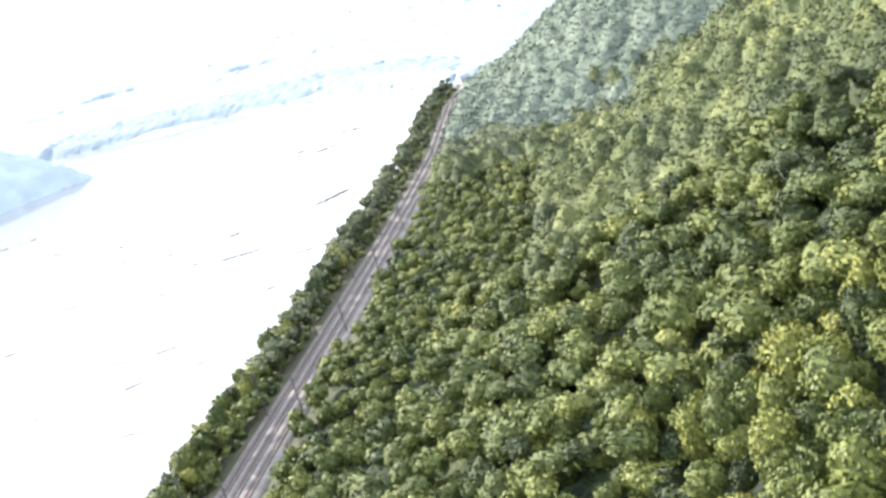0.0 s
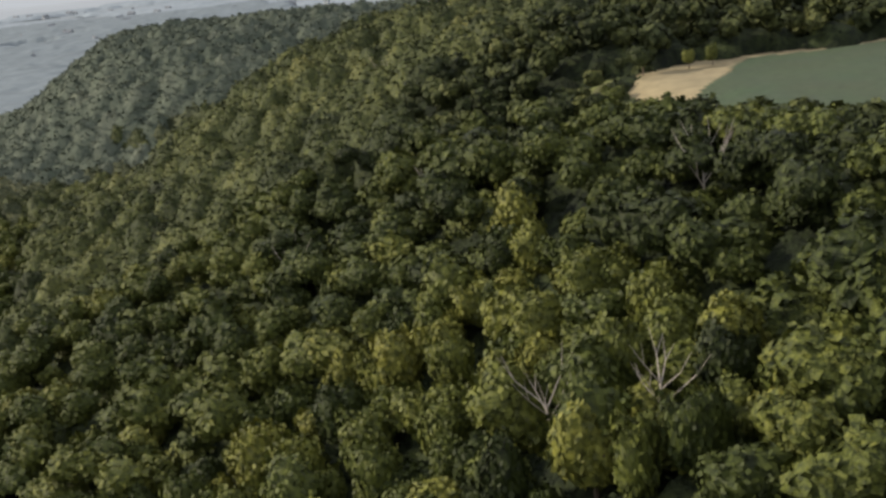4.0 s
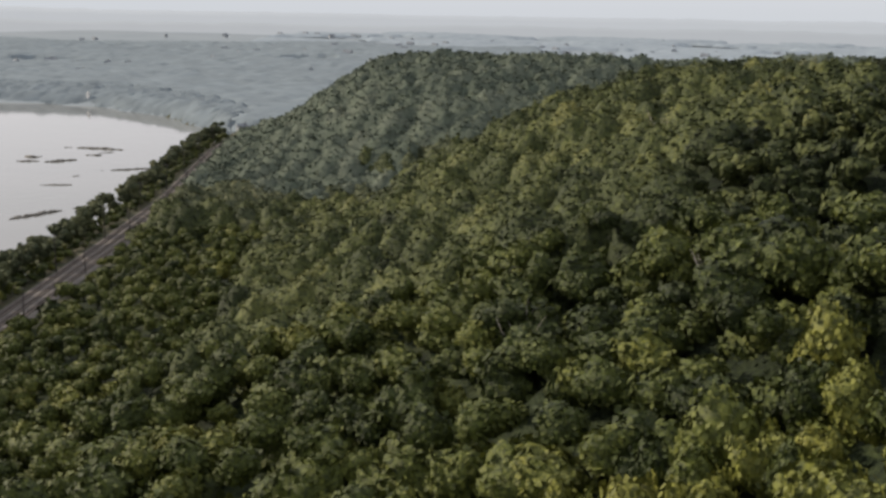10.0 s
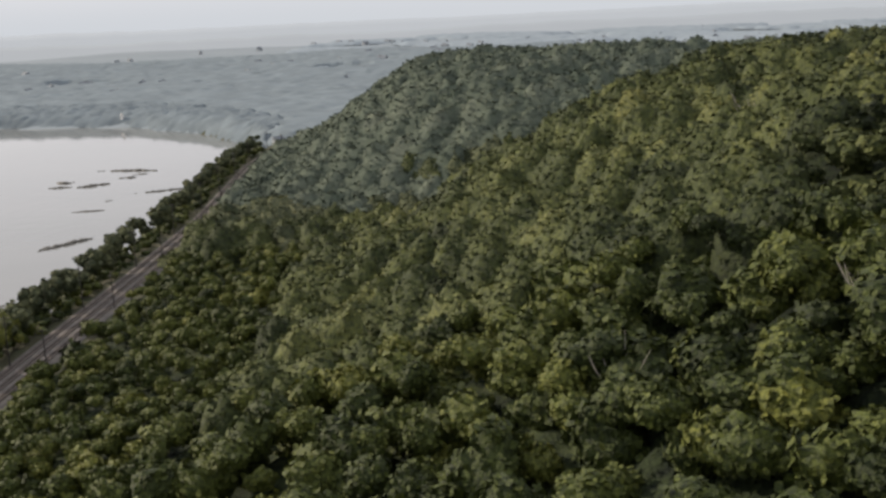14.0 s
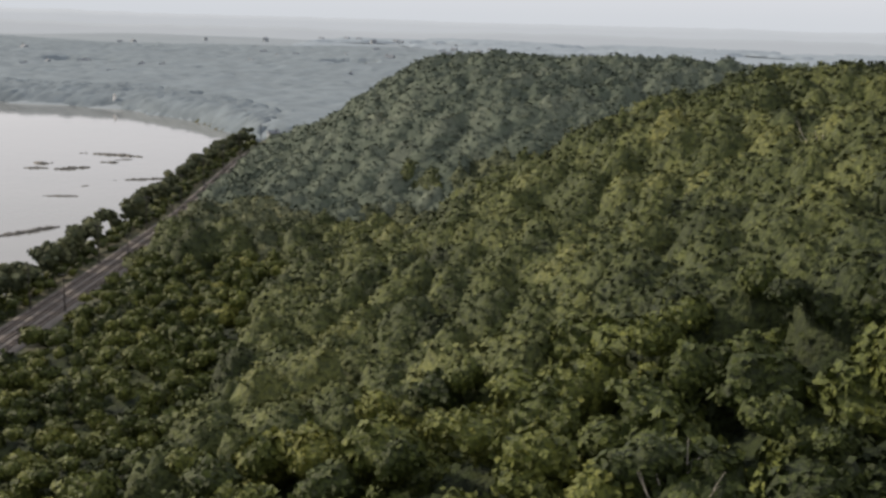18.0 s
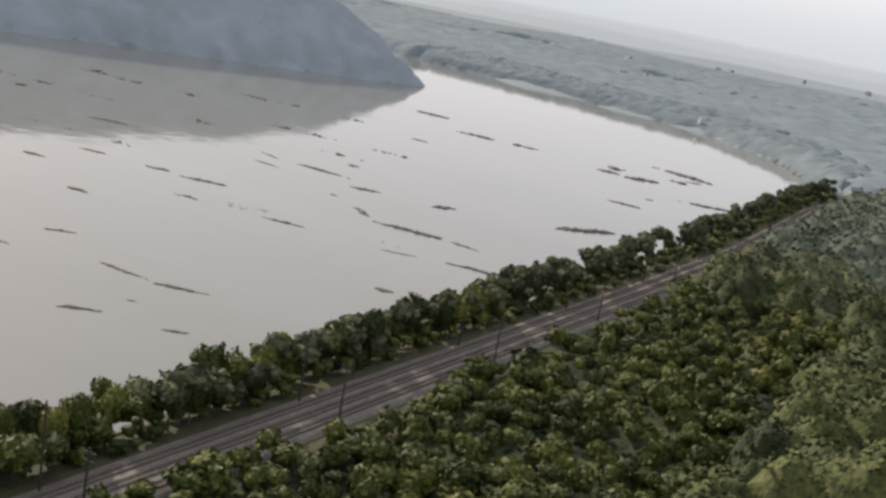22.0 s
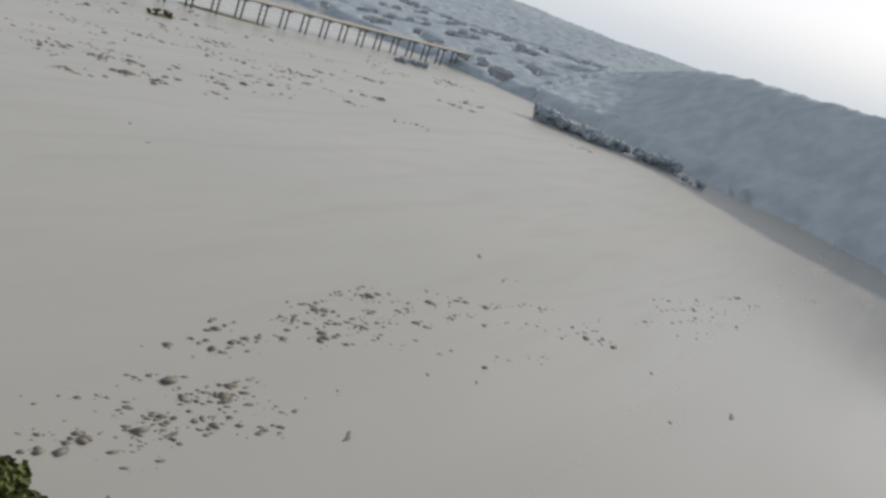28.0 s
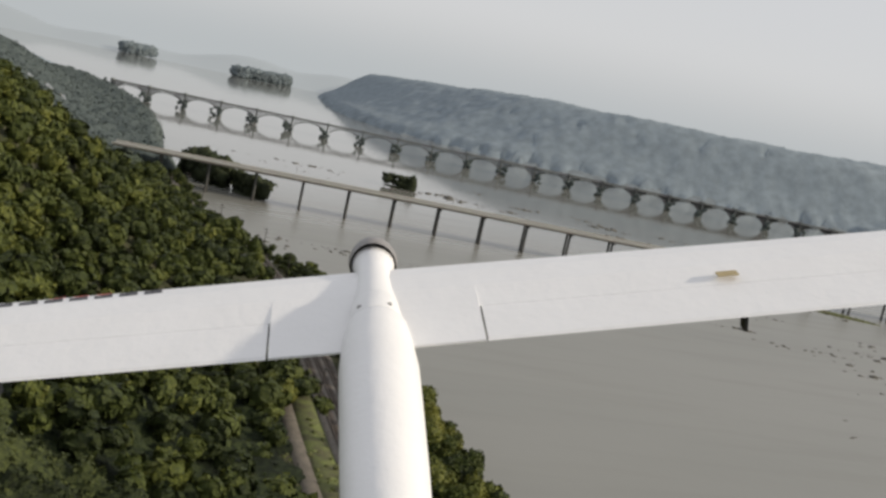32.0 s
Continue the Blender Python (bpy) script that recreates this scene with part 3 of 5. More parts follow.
def canopy(name, x0, x1, y0, y1, step, gap, tall, grows, material, seed, label, size=None, sprays=0, relief=0.5, leaf=0.7):
    """A closed wood seen from outside: one billowing roof of crowns about a gap apart, open where nothing grows."""
    g = np.random.default_rng(seed)
    nx_, ny_ = int((x1 - x0) / step) + 1, int((y1 - y0) / step) + 1
    X, Y = np.meshgrid(x0 + step * np.arange(nx_), y0 + step * np.arange(ny_))
    X = X + g.uniform(-0.3, 0.3, X.shape) * step
    Y = Y + g.uniform(-0.3, 0.3, Y.shape) * step
    cx, cy = int((x1 - x0) / gap) + 4, int((y1 - y0) / gap) + 4
    CX, CY = np.meshgrid(np.arange(cx) - 1.0, np.arange(cy) - 1.0)
    CX, CY = x0 + (CX + g.uniform(0.05, 0.95, CX.shape)) * gap, y0 + (CY + g.uniform(0.05, 0.95, CY.shape)) * gap
    CR = gap * g.uniform(0.55, 1.05, CX.shape)
    CH = g.uniform(tall[0], tall[1], CX.shape) * (1 + (0.08 if gap < 9 else 0.0) * lumpy(CX, CY, gap * 7, seed * 0.7))
    CH = np.where(grows(CX, CY), CH, 0.0) * (size(CX, CY) if size else 1.0)
    CT = tree_tint(CX, CY, g)
    H, tint = np.zeros(X.shape), np.zeros(X.shape)
    i, j = np.floor((X - x0) / gap).astype(int) + 1, np.floor((Y - y0) / gap).astype(int) + 1
    for di in (-1, 0, 1):
        for dj in (-1, 0, 1):
            a, b = np.clip(j + dj, 0, cy - 1), np.clip(i + di, 0, cx - 1)
            q = ((X - CX[a, b]) ** 2 + (Y - CY[a, b]) ** 2) / CR[a, b] ** 2
            h = (np.where(q < 1.25, CH[a, b] * (1 - relief + relief * np.sqrt(np.clip(1 - q / 1.3, 0, 1))), 0))
            tint = np.where(h > H, CT[a, b], tint)
            H = np.maximum(H, h)
    H = np.maximum(H, 0.55 * CH[np.clip(j, 0, cy - 1), np.clip(i, 0, cx - 1)])
    H = H * (1 + g.normal(0, 0.05, H.shape) + (0.05 if gap < 9 else 0.0) * lumpy(X, Y, step * 2.7, seed))
    H[0], H[-1], H[:, 0], H[:, -1] = 0, 0, 0, 0
    Z = ground(X, Y) + H - 0.6
    k = np.arange(X.size).reshape(X.shape)
    on = (H > 0.5)
    on = on[:-1, :-1] | on[1:, :-1] | on[:-1, 1:] | on[1:, 1:]
    quad = np.stack([k[:-1, :-1], k[:-1, 1:], k[1:, 1:], k[1:, :-1]], -1)[on]
    used, inv = np.unique(quad, return_inverse=True)
    v, f = np.stack([X, Y, Z], -1).reshape(-1, 3)[used], inv.reshape(-1, 4)
    shade = tint.ravel()[used]
    if sprays:
        gy_, gx_ = np.gradient(Z, step)
        lean = np.stack([-gx_, -gy_, np.ones(Z.shape)], -1).reshape(-1, 3)[used]
        s = g.integers(0, len(v), sprays)
        p = v[s] + g.normal(0, 0.3, (sprays, 3)) * np.array([step, step, 0.3 * leaf]) + np.array([0, 0, 0.25 * leaf])
        out = lean[s] / np.linalg.norm(lean[s], axis=1)[:, None] + g.normal(0, 0.5, p.shape)
        u = np.cross(out, g.normal(size=p.shape))
        w = np.cross(out, u)
        u *= leaf * g.uniform(0.5, 1.1, (sprays, 1)) / np.linalg.norm(u, axis=1)[:, None]
        w *= leaf * g.uniform(0.5, 1.1, (sprays, 1)) / np.linalg.norm(w, axis=1)[:, None]
        q = np.stack([p - u - w * 0.3, p + u * 0.2 - w, p + u + w * 0.3, p - u * 0.2 + w], 1).reshape(-1, 3)
        f = np.concatenate([f, len(v) + np.arange(len(q)).reshape(-1, 4)])
        v = np.concatenate([v, q])
        # the roof under the sprays is darkened as painted inner shade
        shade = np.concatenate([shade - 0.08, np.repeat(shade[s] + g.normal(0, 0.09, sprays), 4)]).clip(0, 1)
    me = mesh_np(name, v, f, material, True)
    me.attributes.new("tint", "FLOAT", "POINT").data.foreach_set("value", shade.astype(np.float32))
    return tagged(new(name, me), label, "woods", kind="stuff")


SH_MID = [crown_shape(ICO2, 20 + k, 15, 0.06, 330, 0.142) for k in range(12)]
SH_HALF = [crown_shape(ICO1, 35 + k, 13, 0.08, 175, 0.182) for k in range(10)]
SH_THIN = [crown_shape(ICO1, 80 + k, 13, 0.08, 85, 0.25) for k in range(8)]
SH_LOW = [crown_shape(ICO1, 40 + k, 9, 0.11, 22, 0.24) for k in range(6)]


def is_wood(x, y):
    """Where the east bank is wooded."""
    d = x - rail_x(y)
    ok = d > np.where(y > 440, 8.5, np.where(y > 90, 12.0, 23.5))
    ok &= ~inside(x, y, list(FIELD)) & ~inside(x, y, list(MOWN))
    ok &= ~inside(x, y, list(GLADE))
    return ok


def is_near(x, y):
    """The stretch of wood that stands as single trees."""
    return (x > 102) & (x < 192) & (y > 15) & (y < 105)


g0 = np.random.default_rng(5)
def low_bush(x, y):
    """Trees stay lower towards the railway, most of all where the line runs below the camera's hill."""
    return 0.34 + 0.66 * S((x - rail_x(y) - 8) / np.interp(y, (-300, -150, 400, 450), (18, 75, 75, 7)))


def edge_top(x, y):
    """The tops of the trees that stand below the field's edge, kept under the camera's sight line to the field."""
    run = ((x - 120) * 121 + (y + 20) * 147) / 36250
    return np.where((run > 0.45) & (run < 1.14) & (x > 165) & (y < 166), np.maximum(97.0 - 18 * run - ground(x, y), 4.0), 40.0)


mid_d = lambda x, y: np.hypot(x - 120, np.where(y > 60, (y - 60) * 0.62, y - 60))
wx, wy = spread(-60, 330, -150, 360, 7.2, 3)
ok = is_wood(wx, wy) & ~is_near(wx, wy) & (mid_d(wx, wy) < 108)
wx, wy = wx[ok], wy[ok]
tall = np.minimum(g0.uniform(8.0, 18.5, len(wx)) * low_bush(wx, wy), edge_top(wx, wy))
rad = (3.4 + 3.4 * g0.random(len(wx)) ** 1.4) * (0.55 + 0.45 * low_bush(wx, wy))
tagged(new("hillside_woods", wood_mesh("hillside_woods", wx, wy, rad, tall, SH_MID, M_LEAVES, 1)), "dense green deciduous woods on the hillside above the railway", "woods", kind="stuff")
qx_, qy_ = spread(-60, 140, -720, -60, 9.6, 33)
off = qx_ - rail_x(qy_)
ok = (off > np.where(qy_ < -225, 8.5, 23)) & (off < 150) & ((mid_d(qx_, qy_) >= 246) | (qy_ < -130))
qx_, qy_ = qx_[ok], qy_[ok]
tagged(new("valley_woods", wood_mesh("valley_woods", qx_, qy_, g0.uniform(4.0, 7.0, len(qx_)), g0.uniform(9.5, 16.5, len(qx_)) * np.maximum(low_bush(qx_, qy_), np.where(qy_ < -330, 1.2, np.where(qy_ < -225, 0.9, 0.0))), SH_THIN, M_LEAVES, 34)), "dense green trees along the foot of the slope downstream", "woods", kind="stuff")
field_edge = lambda x, y: (x > 192) & (x < 440) & (y > 52) & (y < 232)
foot_slope = lambda x, y: (x - rail_x(y) < 78) & (y > 40) & (y < 430)
ex, ey = spread(190, 440, 50, 234, 6.0, 36)
ok = is_wood(ex, ey) & field_edge(ex, ey) & (mid_d(ex, ey) >= 106)
ex, ey = ex[ok], ey[ok]
tagged(new("field_edge_woods", wood_mesh("field_edge_woods", ex, ey, g0.uniform(2.6, 4.8, len(ex)), np.minimum(g0.uniform(8.5, 15.5, len(ex)), edge_top(ex, ey)), SH_THIN, M_NEARSLOPE, 37)), "dark green trees standing round the crop field", "woods", kind="stuff")
hx = np.arange(212, 430, 3.1)
hy = np.interp(hx, (212, 222, 237, 246, 262, 303, 430), (150, 156, 165, 171, 170, 163, 164)) + g0.uniform(0, 4, len(hx))
tagged(new("field_hedge", wood_mesh("field_hedge", hx, hy, g0.uniform(2.0, 3.6, len(hx)), g0.uniform(4.0, 8.5, len(hx)), SH_HALF, M_NEARSLOPE, 38)), "row of leafy bushes along the back of the mown strip", "hedge", kind="stuff")
zone_d = lambda x, y: mid_d(x, y) + 34 * lumpy(x, y, 75, 3.3)
south_foot = lambda x, y: (y > -130) | (x - rail_x(y) > 150)
beyond = lambda x, y: y > 500 + 0.10 * (x - 100) + 26 * lumpy(x, y, 120, 1.7)   # past the ravine
edge_size = lambda x, y: np.minimum(low_bush(x, y), edge_top(x, y) / 14.0)
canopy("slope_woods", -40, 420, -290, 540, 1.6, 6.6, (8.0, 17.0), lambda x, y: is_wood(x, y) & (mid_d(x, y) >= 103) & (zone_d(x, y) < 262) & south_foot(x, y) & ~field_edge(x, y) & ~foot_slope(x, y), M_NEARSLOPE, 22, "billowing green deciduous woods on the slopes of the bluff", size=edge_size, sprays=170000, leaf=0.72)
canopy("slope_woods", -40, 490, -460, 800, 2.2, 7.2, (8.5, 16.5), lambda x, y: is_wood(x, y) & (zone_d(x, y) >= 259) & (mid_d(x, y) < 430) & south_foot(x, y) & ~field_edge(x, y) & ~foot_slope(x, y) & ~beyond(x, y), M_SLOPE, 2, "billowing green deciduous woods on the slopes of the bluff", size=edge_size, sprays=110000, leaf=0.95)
canopy("ridge_woods", -40, 490, 400, 960, 2.4, 7.6, (9.0, 15.5), lambda x, y: is_wood(x, y) & beyond(x, y) & (zone_d(x, y) >= 259) & (mid_d(x, y) < 430), M_RIDGE, 12, "dense deciduous woods on the ridge past the ravine, greyed for haze", size=edge_size, sprays=40000, leaf=1.1)
canopy("ridge_woods", -90, 500, -800, 960, 3.2, 8.0, (8.5, 14.5), lambda x, y: is_wood(x, y) & (mid_d(x, y) >= 425) & (y < 870) & ((y > -720) & ((y > -130) | (x - rail_x(y) > 150)) | (y <= -720)) & ((x < 380) | (y > 0)), M_RIDGE, 3, "dense deciduous woods on the farther ridge, greyed for haze", size=low_bush, sprays=40000, leaf=1.3)
ux, uy = spread(0, 110, 40, 432, 5.6, 4)
du = ux - rail_x(uy)
ok = (du > np.where((uy > 165) & (uy < 240), 8.6, np.where(uy > 95, 11, 22))) & (du < 80) & (mid_d(ux, uy) >= 106)
ux, uy = ux[ok], uy[ok]
lift = 0.85 + 0.5 * S((ux - rail_x(uy) - 12) / 60)
tagged(new("slope_scrub", wood_mesh("slope_scrub", ux, uy, (2.3 + 2.7 * g0.random(len(ux)) ** 1.5), g0.uniform(4.5, 10.0, len(ux)) * lift + 1.5 * ((uy > 165) & (uy < 240)), SH_HALF, M_LEAVES, 5)), "thick green scrub and young trees at the foot of the slope", "scrub", kind="stuff")
# the low growth that closes the floor between the trees, darkened to paint the gaps' shade
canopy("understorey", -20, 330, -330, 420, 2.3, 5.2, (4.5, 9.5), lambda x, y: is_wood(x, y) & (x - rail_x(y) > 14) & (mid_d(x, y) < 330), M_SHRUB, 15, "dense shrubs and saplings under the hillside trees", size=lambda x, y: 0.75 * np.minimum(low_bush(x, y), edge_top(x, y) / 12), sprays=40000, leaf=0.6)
# woods farther off, paled and blued in colour to stand in for haze
down_bank = lambda x, y: (land(x, y)[0] > 5) & (np.hypot(x - 150, y + 1100) > 30) & (y <= -795) & (y > -1900) & (x - rail_x(y) < 420)
canopy("downstream_bank_woods", -90, 560, -1900, -780, 4.5, 9.5, (9, 16), down_bank, M_HAZED_BANK, 18, "dense green woods along the bank downstream of the bluff", sprays=30000, leaf=1.6)
canopy("hazed_distant_woods", -300, 3700, -3600, 3900, 15, 22, (6, 10), lambda x, y: (land(x, y)[0] > 12) & ~down_bank(x, y) & ~((x < 410) & (y > 860) & (y < 1700)) & ~((x < 490) & (y > -790) & (y < 865) & (x > -90)) & ((lumpy(x, y, 520, 5.0) > -0.1) | (land(x, y)[0] < 60) | (x < 1500) & (y < 1700) & (y > -1000) | (x - rail_x(y) < 600) & (y < 900)), M_FARWOOD, 4, "hazy dark woods and tree belts on the far plain", relief=0.38)
canopy("west_bank_woods", -2300, -440, -420, 1250, 7.2, 10.5, (10, 14.5), lambda x, y: (land(x, y)[1] > -2) & (land(x, y)[1] < np.where(y < 150, 1700, 760)), M_FARWOOD, 6, "wooded hill rising from the opposite river bank, toned blue-grey for haze", relief=0.26)
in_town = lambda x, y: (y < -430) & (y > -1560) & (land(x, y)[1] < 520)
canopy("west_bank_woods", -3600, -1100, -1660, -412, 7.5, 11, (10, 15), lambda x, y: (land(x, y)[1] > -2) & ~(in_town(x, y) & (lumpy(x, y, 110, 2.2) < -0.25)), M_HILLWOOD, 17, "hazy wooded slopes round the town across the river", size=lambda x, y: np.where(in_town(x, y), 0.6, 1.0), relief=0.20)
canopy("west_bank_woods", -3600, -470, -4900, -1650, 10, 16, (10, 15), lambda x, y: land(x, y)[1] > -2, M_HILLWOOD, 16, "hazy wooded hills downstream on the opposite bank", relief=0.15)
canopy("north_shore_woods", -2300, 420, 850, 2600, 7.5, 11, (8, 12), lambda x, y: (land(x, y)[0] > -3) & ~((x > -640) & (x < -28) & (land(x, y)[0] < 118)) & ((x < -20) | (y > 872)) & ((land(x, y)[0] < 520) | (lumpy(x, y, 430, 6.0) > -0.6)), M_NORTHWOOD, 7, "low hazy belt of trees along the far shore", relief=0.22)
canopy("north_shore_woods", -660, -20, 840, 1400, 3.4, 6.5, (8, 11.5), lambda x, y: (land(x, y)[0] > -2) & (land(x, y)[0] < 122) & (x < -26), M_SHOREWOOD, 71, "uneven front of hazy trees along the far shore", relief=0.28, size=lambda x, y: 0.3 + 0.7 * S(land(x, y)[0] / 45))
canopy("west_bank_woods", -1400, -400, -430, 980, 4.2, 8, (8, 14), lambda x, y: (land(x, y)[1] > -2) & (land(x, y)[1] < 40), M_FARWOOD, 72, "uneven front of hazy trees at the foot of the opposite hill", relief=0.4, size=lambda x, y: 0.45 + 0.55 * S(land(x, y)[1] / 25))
g1 = np.random.default_rng(9)


def tree_parts(seed):
    """Meshes of a broad-leaved tree 1 m in crown radius units: a tapered trunk with limbs, and a crown."""
    g = random.Random(seed)
    bm = bmesh.new()
    tube(bm, (0, 0, -0.3), (0.03, 0.02, 1.5), 0.075, 0.05, 7)
    for k in range(6):
        a = k * 1.05 + g.uniform(-0.3, 0.3)
        z = g.uniform(0.9, 1.5)
        tube(bm, (0.02, 0.02, z), (0.62 * math.cos(a), 0.62 * math.sin(a), z + g.uniform(0.4, 0.8)), 0.035, 0.012, 5)
    tme = bpy.data.meshes.new("trunk")
    bm.to_mesh(tme)
    bm.free()
    tme.materials.append(M_BARK)
    v, f = crown_shape(ICO2, seed + 100, 18, 0.05, 950, 0.092)
    v = v * np.array([1, 1, 1.35]) + np.array([0, 0, 1.58])
    return tme, mesh_np("crown", v, f, M_LEAF, True)


TREES = [tree_parts(k) for k in range(6)]


def tree(x, y, r, tall, label, group, kind=None):
    t = tagged(new("tree"), label, "tree", group)
    tme, cme = TREES[rnd.randrange(6)]
    s = tall / 2.95
    for n, me in (("trunk", tme), ("crown", cme)):
        ob = new(n, me)
        ob.parent = t
    t.matrix_basis = pose(x, y, float(ground(x, y)) - 0.2, 0, 0, rnd.uniform(0, 360)) @ Matrix.Diagonal((r, r, s, 1))
    return t


tx, ty = spread(95, 205, 10, 120, 7.2, 21)
ok = is_near(tx, ty) & is_wood(tx, ty)
for x, y in zip(tx[ok], ty[ok]):
    tree(float(x), float(y), rnd.choice((1, 1, 1.3)) * rnd.uniform(3.2, 5.0), min(rnd.uniform(9.5, 18.5), float(edge_top(x, y))), "full green deciduous tree in the hillside wood", "trees of the near slope")
# trees between the railway and the water
for k, y in enumerate(np.arange(-260, 345, 5.0)):
    x = float(rail_x(y)) - rnd.uniform(12, 20 if y > 30 else 32)
    if rnd.random() < 0.88:
        tree(x, float(y), rnd.uniform(2.8, 4.6) * (1.3 if y < -90 else 1), rnd.uniform(9.0, 14.5) * (1.15 if y < -90 else 1), "pale green riverbank tree between railway and water", "riverbank trees")
bx, by = spread(-120, 40, 470, 820, 7.5, 23)
bx2, by2 = spread(-120, 40, -900, -260, 7.5, 24)
bx3, by3 = spread(-60, 40, -260, 470, 5.6, 26)
bx, by = np.concatenate([bx, bx2, bx3]), np.concatenate([by, by2, by3])
off = bx - rail_x(by)
ok = (off > np.where(by < -500, 2.0 - shore_off(by), np.where(by < 30, -36, -24))) & (off < np.where(by < -500, -5, -10))
bx, by = bx[ok], by[ok]
up = by > 345
bank_tall = np.where(up, g1.uniform(9, 16, len(bx)), g1.uniform(6.5, 13, len(bx)))
bank_wide = g1.uniform(2.6, 4.8, len(bx))
# bank trees upstream of this take the haze-greyed leaves
hazed_bank = by > 215
for far, leaf_, kinds in ((hazed_bank, M_SLOPE, SH_THIN), (~hazed_bank, M_LEAVES, SH_HALF)):
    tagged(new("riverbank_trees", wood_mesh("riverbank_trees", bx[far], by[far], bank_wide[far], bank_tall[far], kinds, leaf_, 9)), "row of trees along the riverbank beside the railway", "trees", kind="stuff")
sx_, sy_ = spread(-130, 40, -900, 830, 3.7, 25)
off = sx_ - rail_x(sy_)
ok = (off > np.where(sy_ < -400, -shore_off(sy_), np.where(sy_ < 30, -39, -26))) & (off < np.where(sy_ < -500, -5, -9.0)) & (g1.random(len(sx_)) < 0.92)
sx_, sy_ = sx_[ok], sy_[ok]
vx_, vy_ = spread(-80, 60, -236, 120, 2.6, 27)
off = vx_ - rail_x(vy_)
ok = (off > 7.6) & (off < 24) & ~((off > 15.4) & (off < 20)) & (g1.random(len(vx_)) < np.where(off > 20, 0.8, 0.7))
vx_, vy_ = vx_[ok], vy_[ok]
tagged(new("verge_weeds", wood_mesh("verge_weeds", vx_, vy_, g1.uniform(0.4, 1.5, len(vx_)), g1.uniform(0.4, 2.2, len(vx_)), SH_LOW, M_GRASS, 28)), "tufts of tall yellow-green weeds beside the service road", "weeds", kind="stuff")
scrub = tagged(new("bank_scrub", wood_mesh("bank_scrub", sx_, sy_, g1.uniform(1.7, 3.0, len(sx_)), g1.uniform(2.6, 6.5, len(sx_)), SH_LOW, M_LEAVES, 10)), "low green scrub on the bank under the trees", "scrub", kind="stuff")


# ---- road bridge on tall piers ----
US_A, US_D, US_SPAN = Vector((-35.8, -765.0)), Vector((-0.9894, 0.1455)), 37.04
US_ROT = math.degrees(math.atan2(US_D.y, US_D.x))
US_Z = 24.8
road_bridge = tagged(new("road_bridge"), "long pale concrete road bridge on tall slender twin-column piers", "bridge")
bm = bmesh.new()
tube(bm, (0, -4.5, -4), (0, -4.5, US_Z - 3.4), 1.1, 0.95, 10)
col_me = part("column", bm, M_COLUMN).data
bpy.data.objects.remove(bpy.data.objects["column"])
bm = bmesh.new()
box(bm, 0, 0, US_Z - 2.7, 2.2, 19, 1.5, bevel=0.25)
cap_me = part("pier_cap", bm, M_COLUMN).data
bpy.data.objects.remove(bpy.data.objects["pier_cap"])
bm = bmesh.new()
box(bm, 0, 0, US_Z - 0.2, US_SPAN - 0.06, 22, 0.5)
deck_me = part("deck", bm, M_CONC).data
bpy.data.objects.remove(bpy.data.objects["deck"])
bm = bmesh.new()
box(bm, 0, 0, US_Z - 1.2, US_SPAN - 0.2, 0.5, 1.5)
gird_me = part("girder", bm, M_CONC_OLD).data
bpy.data.objects.remove(bpy.data.objects["girder"])
bm = bmesh.new()
box(bm, 0, 0, US_Z + 0.5, US_SPAN - 0.06, 0.4, 0.95, bevel=0.08)
par_me = part("parapet", bm, M_CONC).data
bpy.data.objects.remove(bpy.data.objects["parapet"])
bm = bmesh.new()
box(bm, 0, 0, US_Z + 0.09, US_SPAN - 0.1, 19.5, 0.08)
road_me = part("roadway", bm, M_ASPHALT).data
bpy.data.objects.remove(bpy.data.objects["roadway"])
for k in range(-3, 37):
    p = US_A + US_D * (US_SPAN * k)
    if k >= -2:
        pm = pose(p.x, p.y, 0, 0, 0, US_ROT)
        pier = share("pier_cap", cap_me, road_bridge, pm)
        for s in (0, 9.0):
            share("column", col_me, pier, pose(0, s, 0))
    m = pose(*(p + US_D * (US_SPAN / 2)), 0, 0, 0, US_ROT)
    dk = share("deck", deck_me, road_bridge, m)
    share("roadway", road_me, dk, Matrix())
    for s in (-10.9, 10.9):
        share("parapet", par_me, dk, pose(0, s, 0))
    for s in (-7.5, -2.5, 2.5, 7.5):
        share("girder", gird_me, dk, pose(0, s, 0))

# ---- old bridge of concrete arches ----
AR_A, AR_D, AR_SPAN = Vector((31.4, -1699.4)), Vector((-0.9769, 0.2137)), 57.66
AR_ROT = math.degrees(math.atan2(AR_D.y, AR_D.x))
AR_Z = 22.0
arch_bridge = tagged(new("arch_bridge"), "old weathered concrete bridge of many open arches", "bridge")


def keep(name, bm, material):
    me = bpy.data.meshes.new(name)
    bm.to_mesh(me)
    bm.free()
    me.materials.append(material)
    return me


bm = bmesh.new()
half, rise, n = AR_SPAN / 2 - 2.0, 15.5, 18
pts = [(half * math.cos(math.pi * k / n), 3.0 + rise * math.sin(math.pi * k / n)) for k in range(n + 1)]
for yy in (-4.6, 0.0, 4.6):
    rows_ = []
    for (x, z), k in zip(pts, range(n + 1)):
        t = 1.1 + 0.9 * abs(2 * k / n - 1)
        rows_.append([bm.verts.new((x * sx, yy + dy, z + dz)) for dy, dz, sx in ((-1.0, 0, 1), (1.0, 0, 1), (1.0, t, 1.0), (-1.0, t, 1.0))])
    for a, b in zip(rows_, rows_[1:]):
        for k in range(4):
            bm.faces.new((a[k], a[(k + 1) % 4], b[(k + 1) % 4], b[k]))
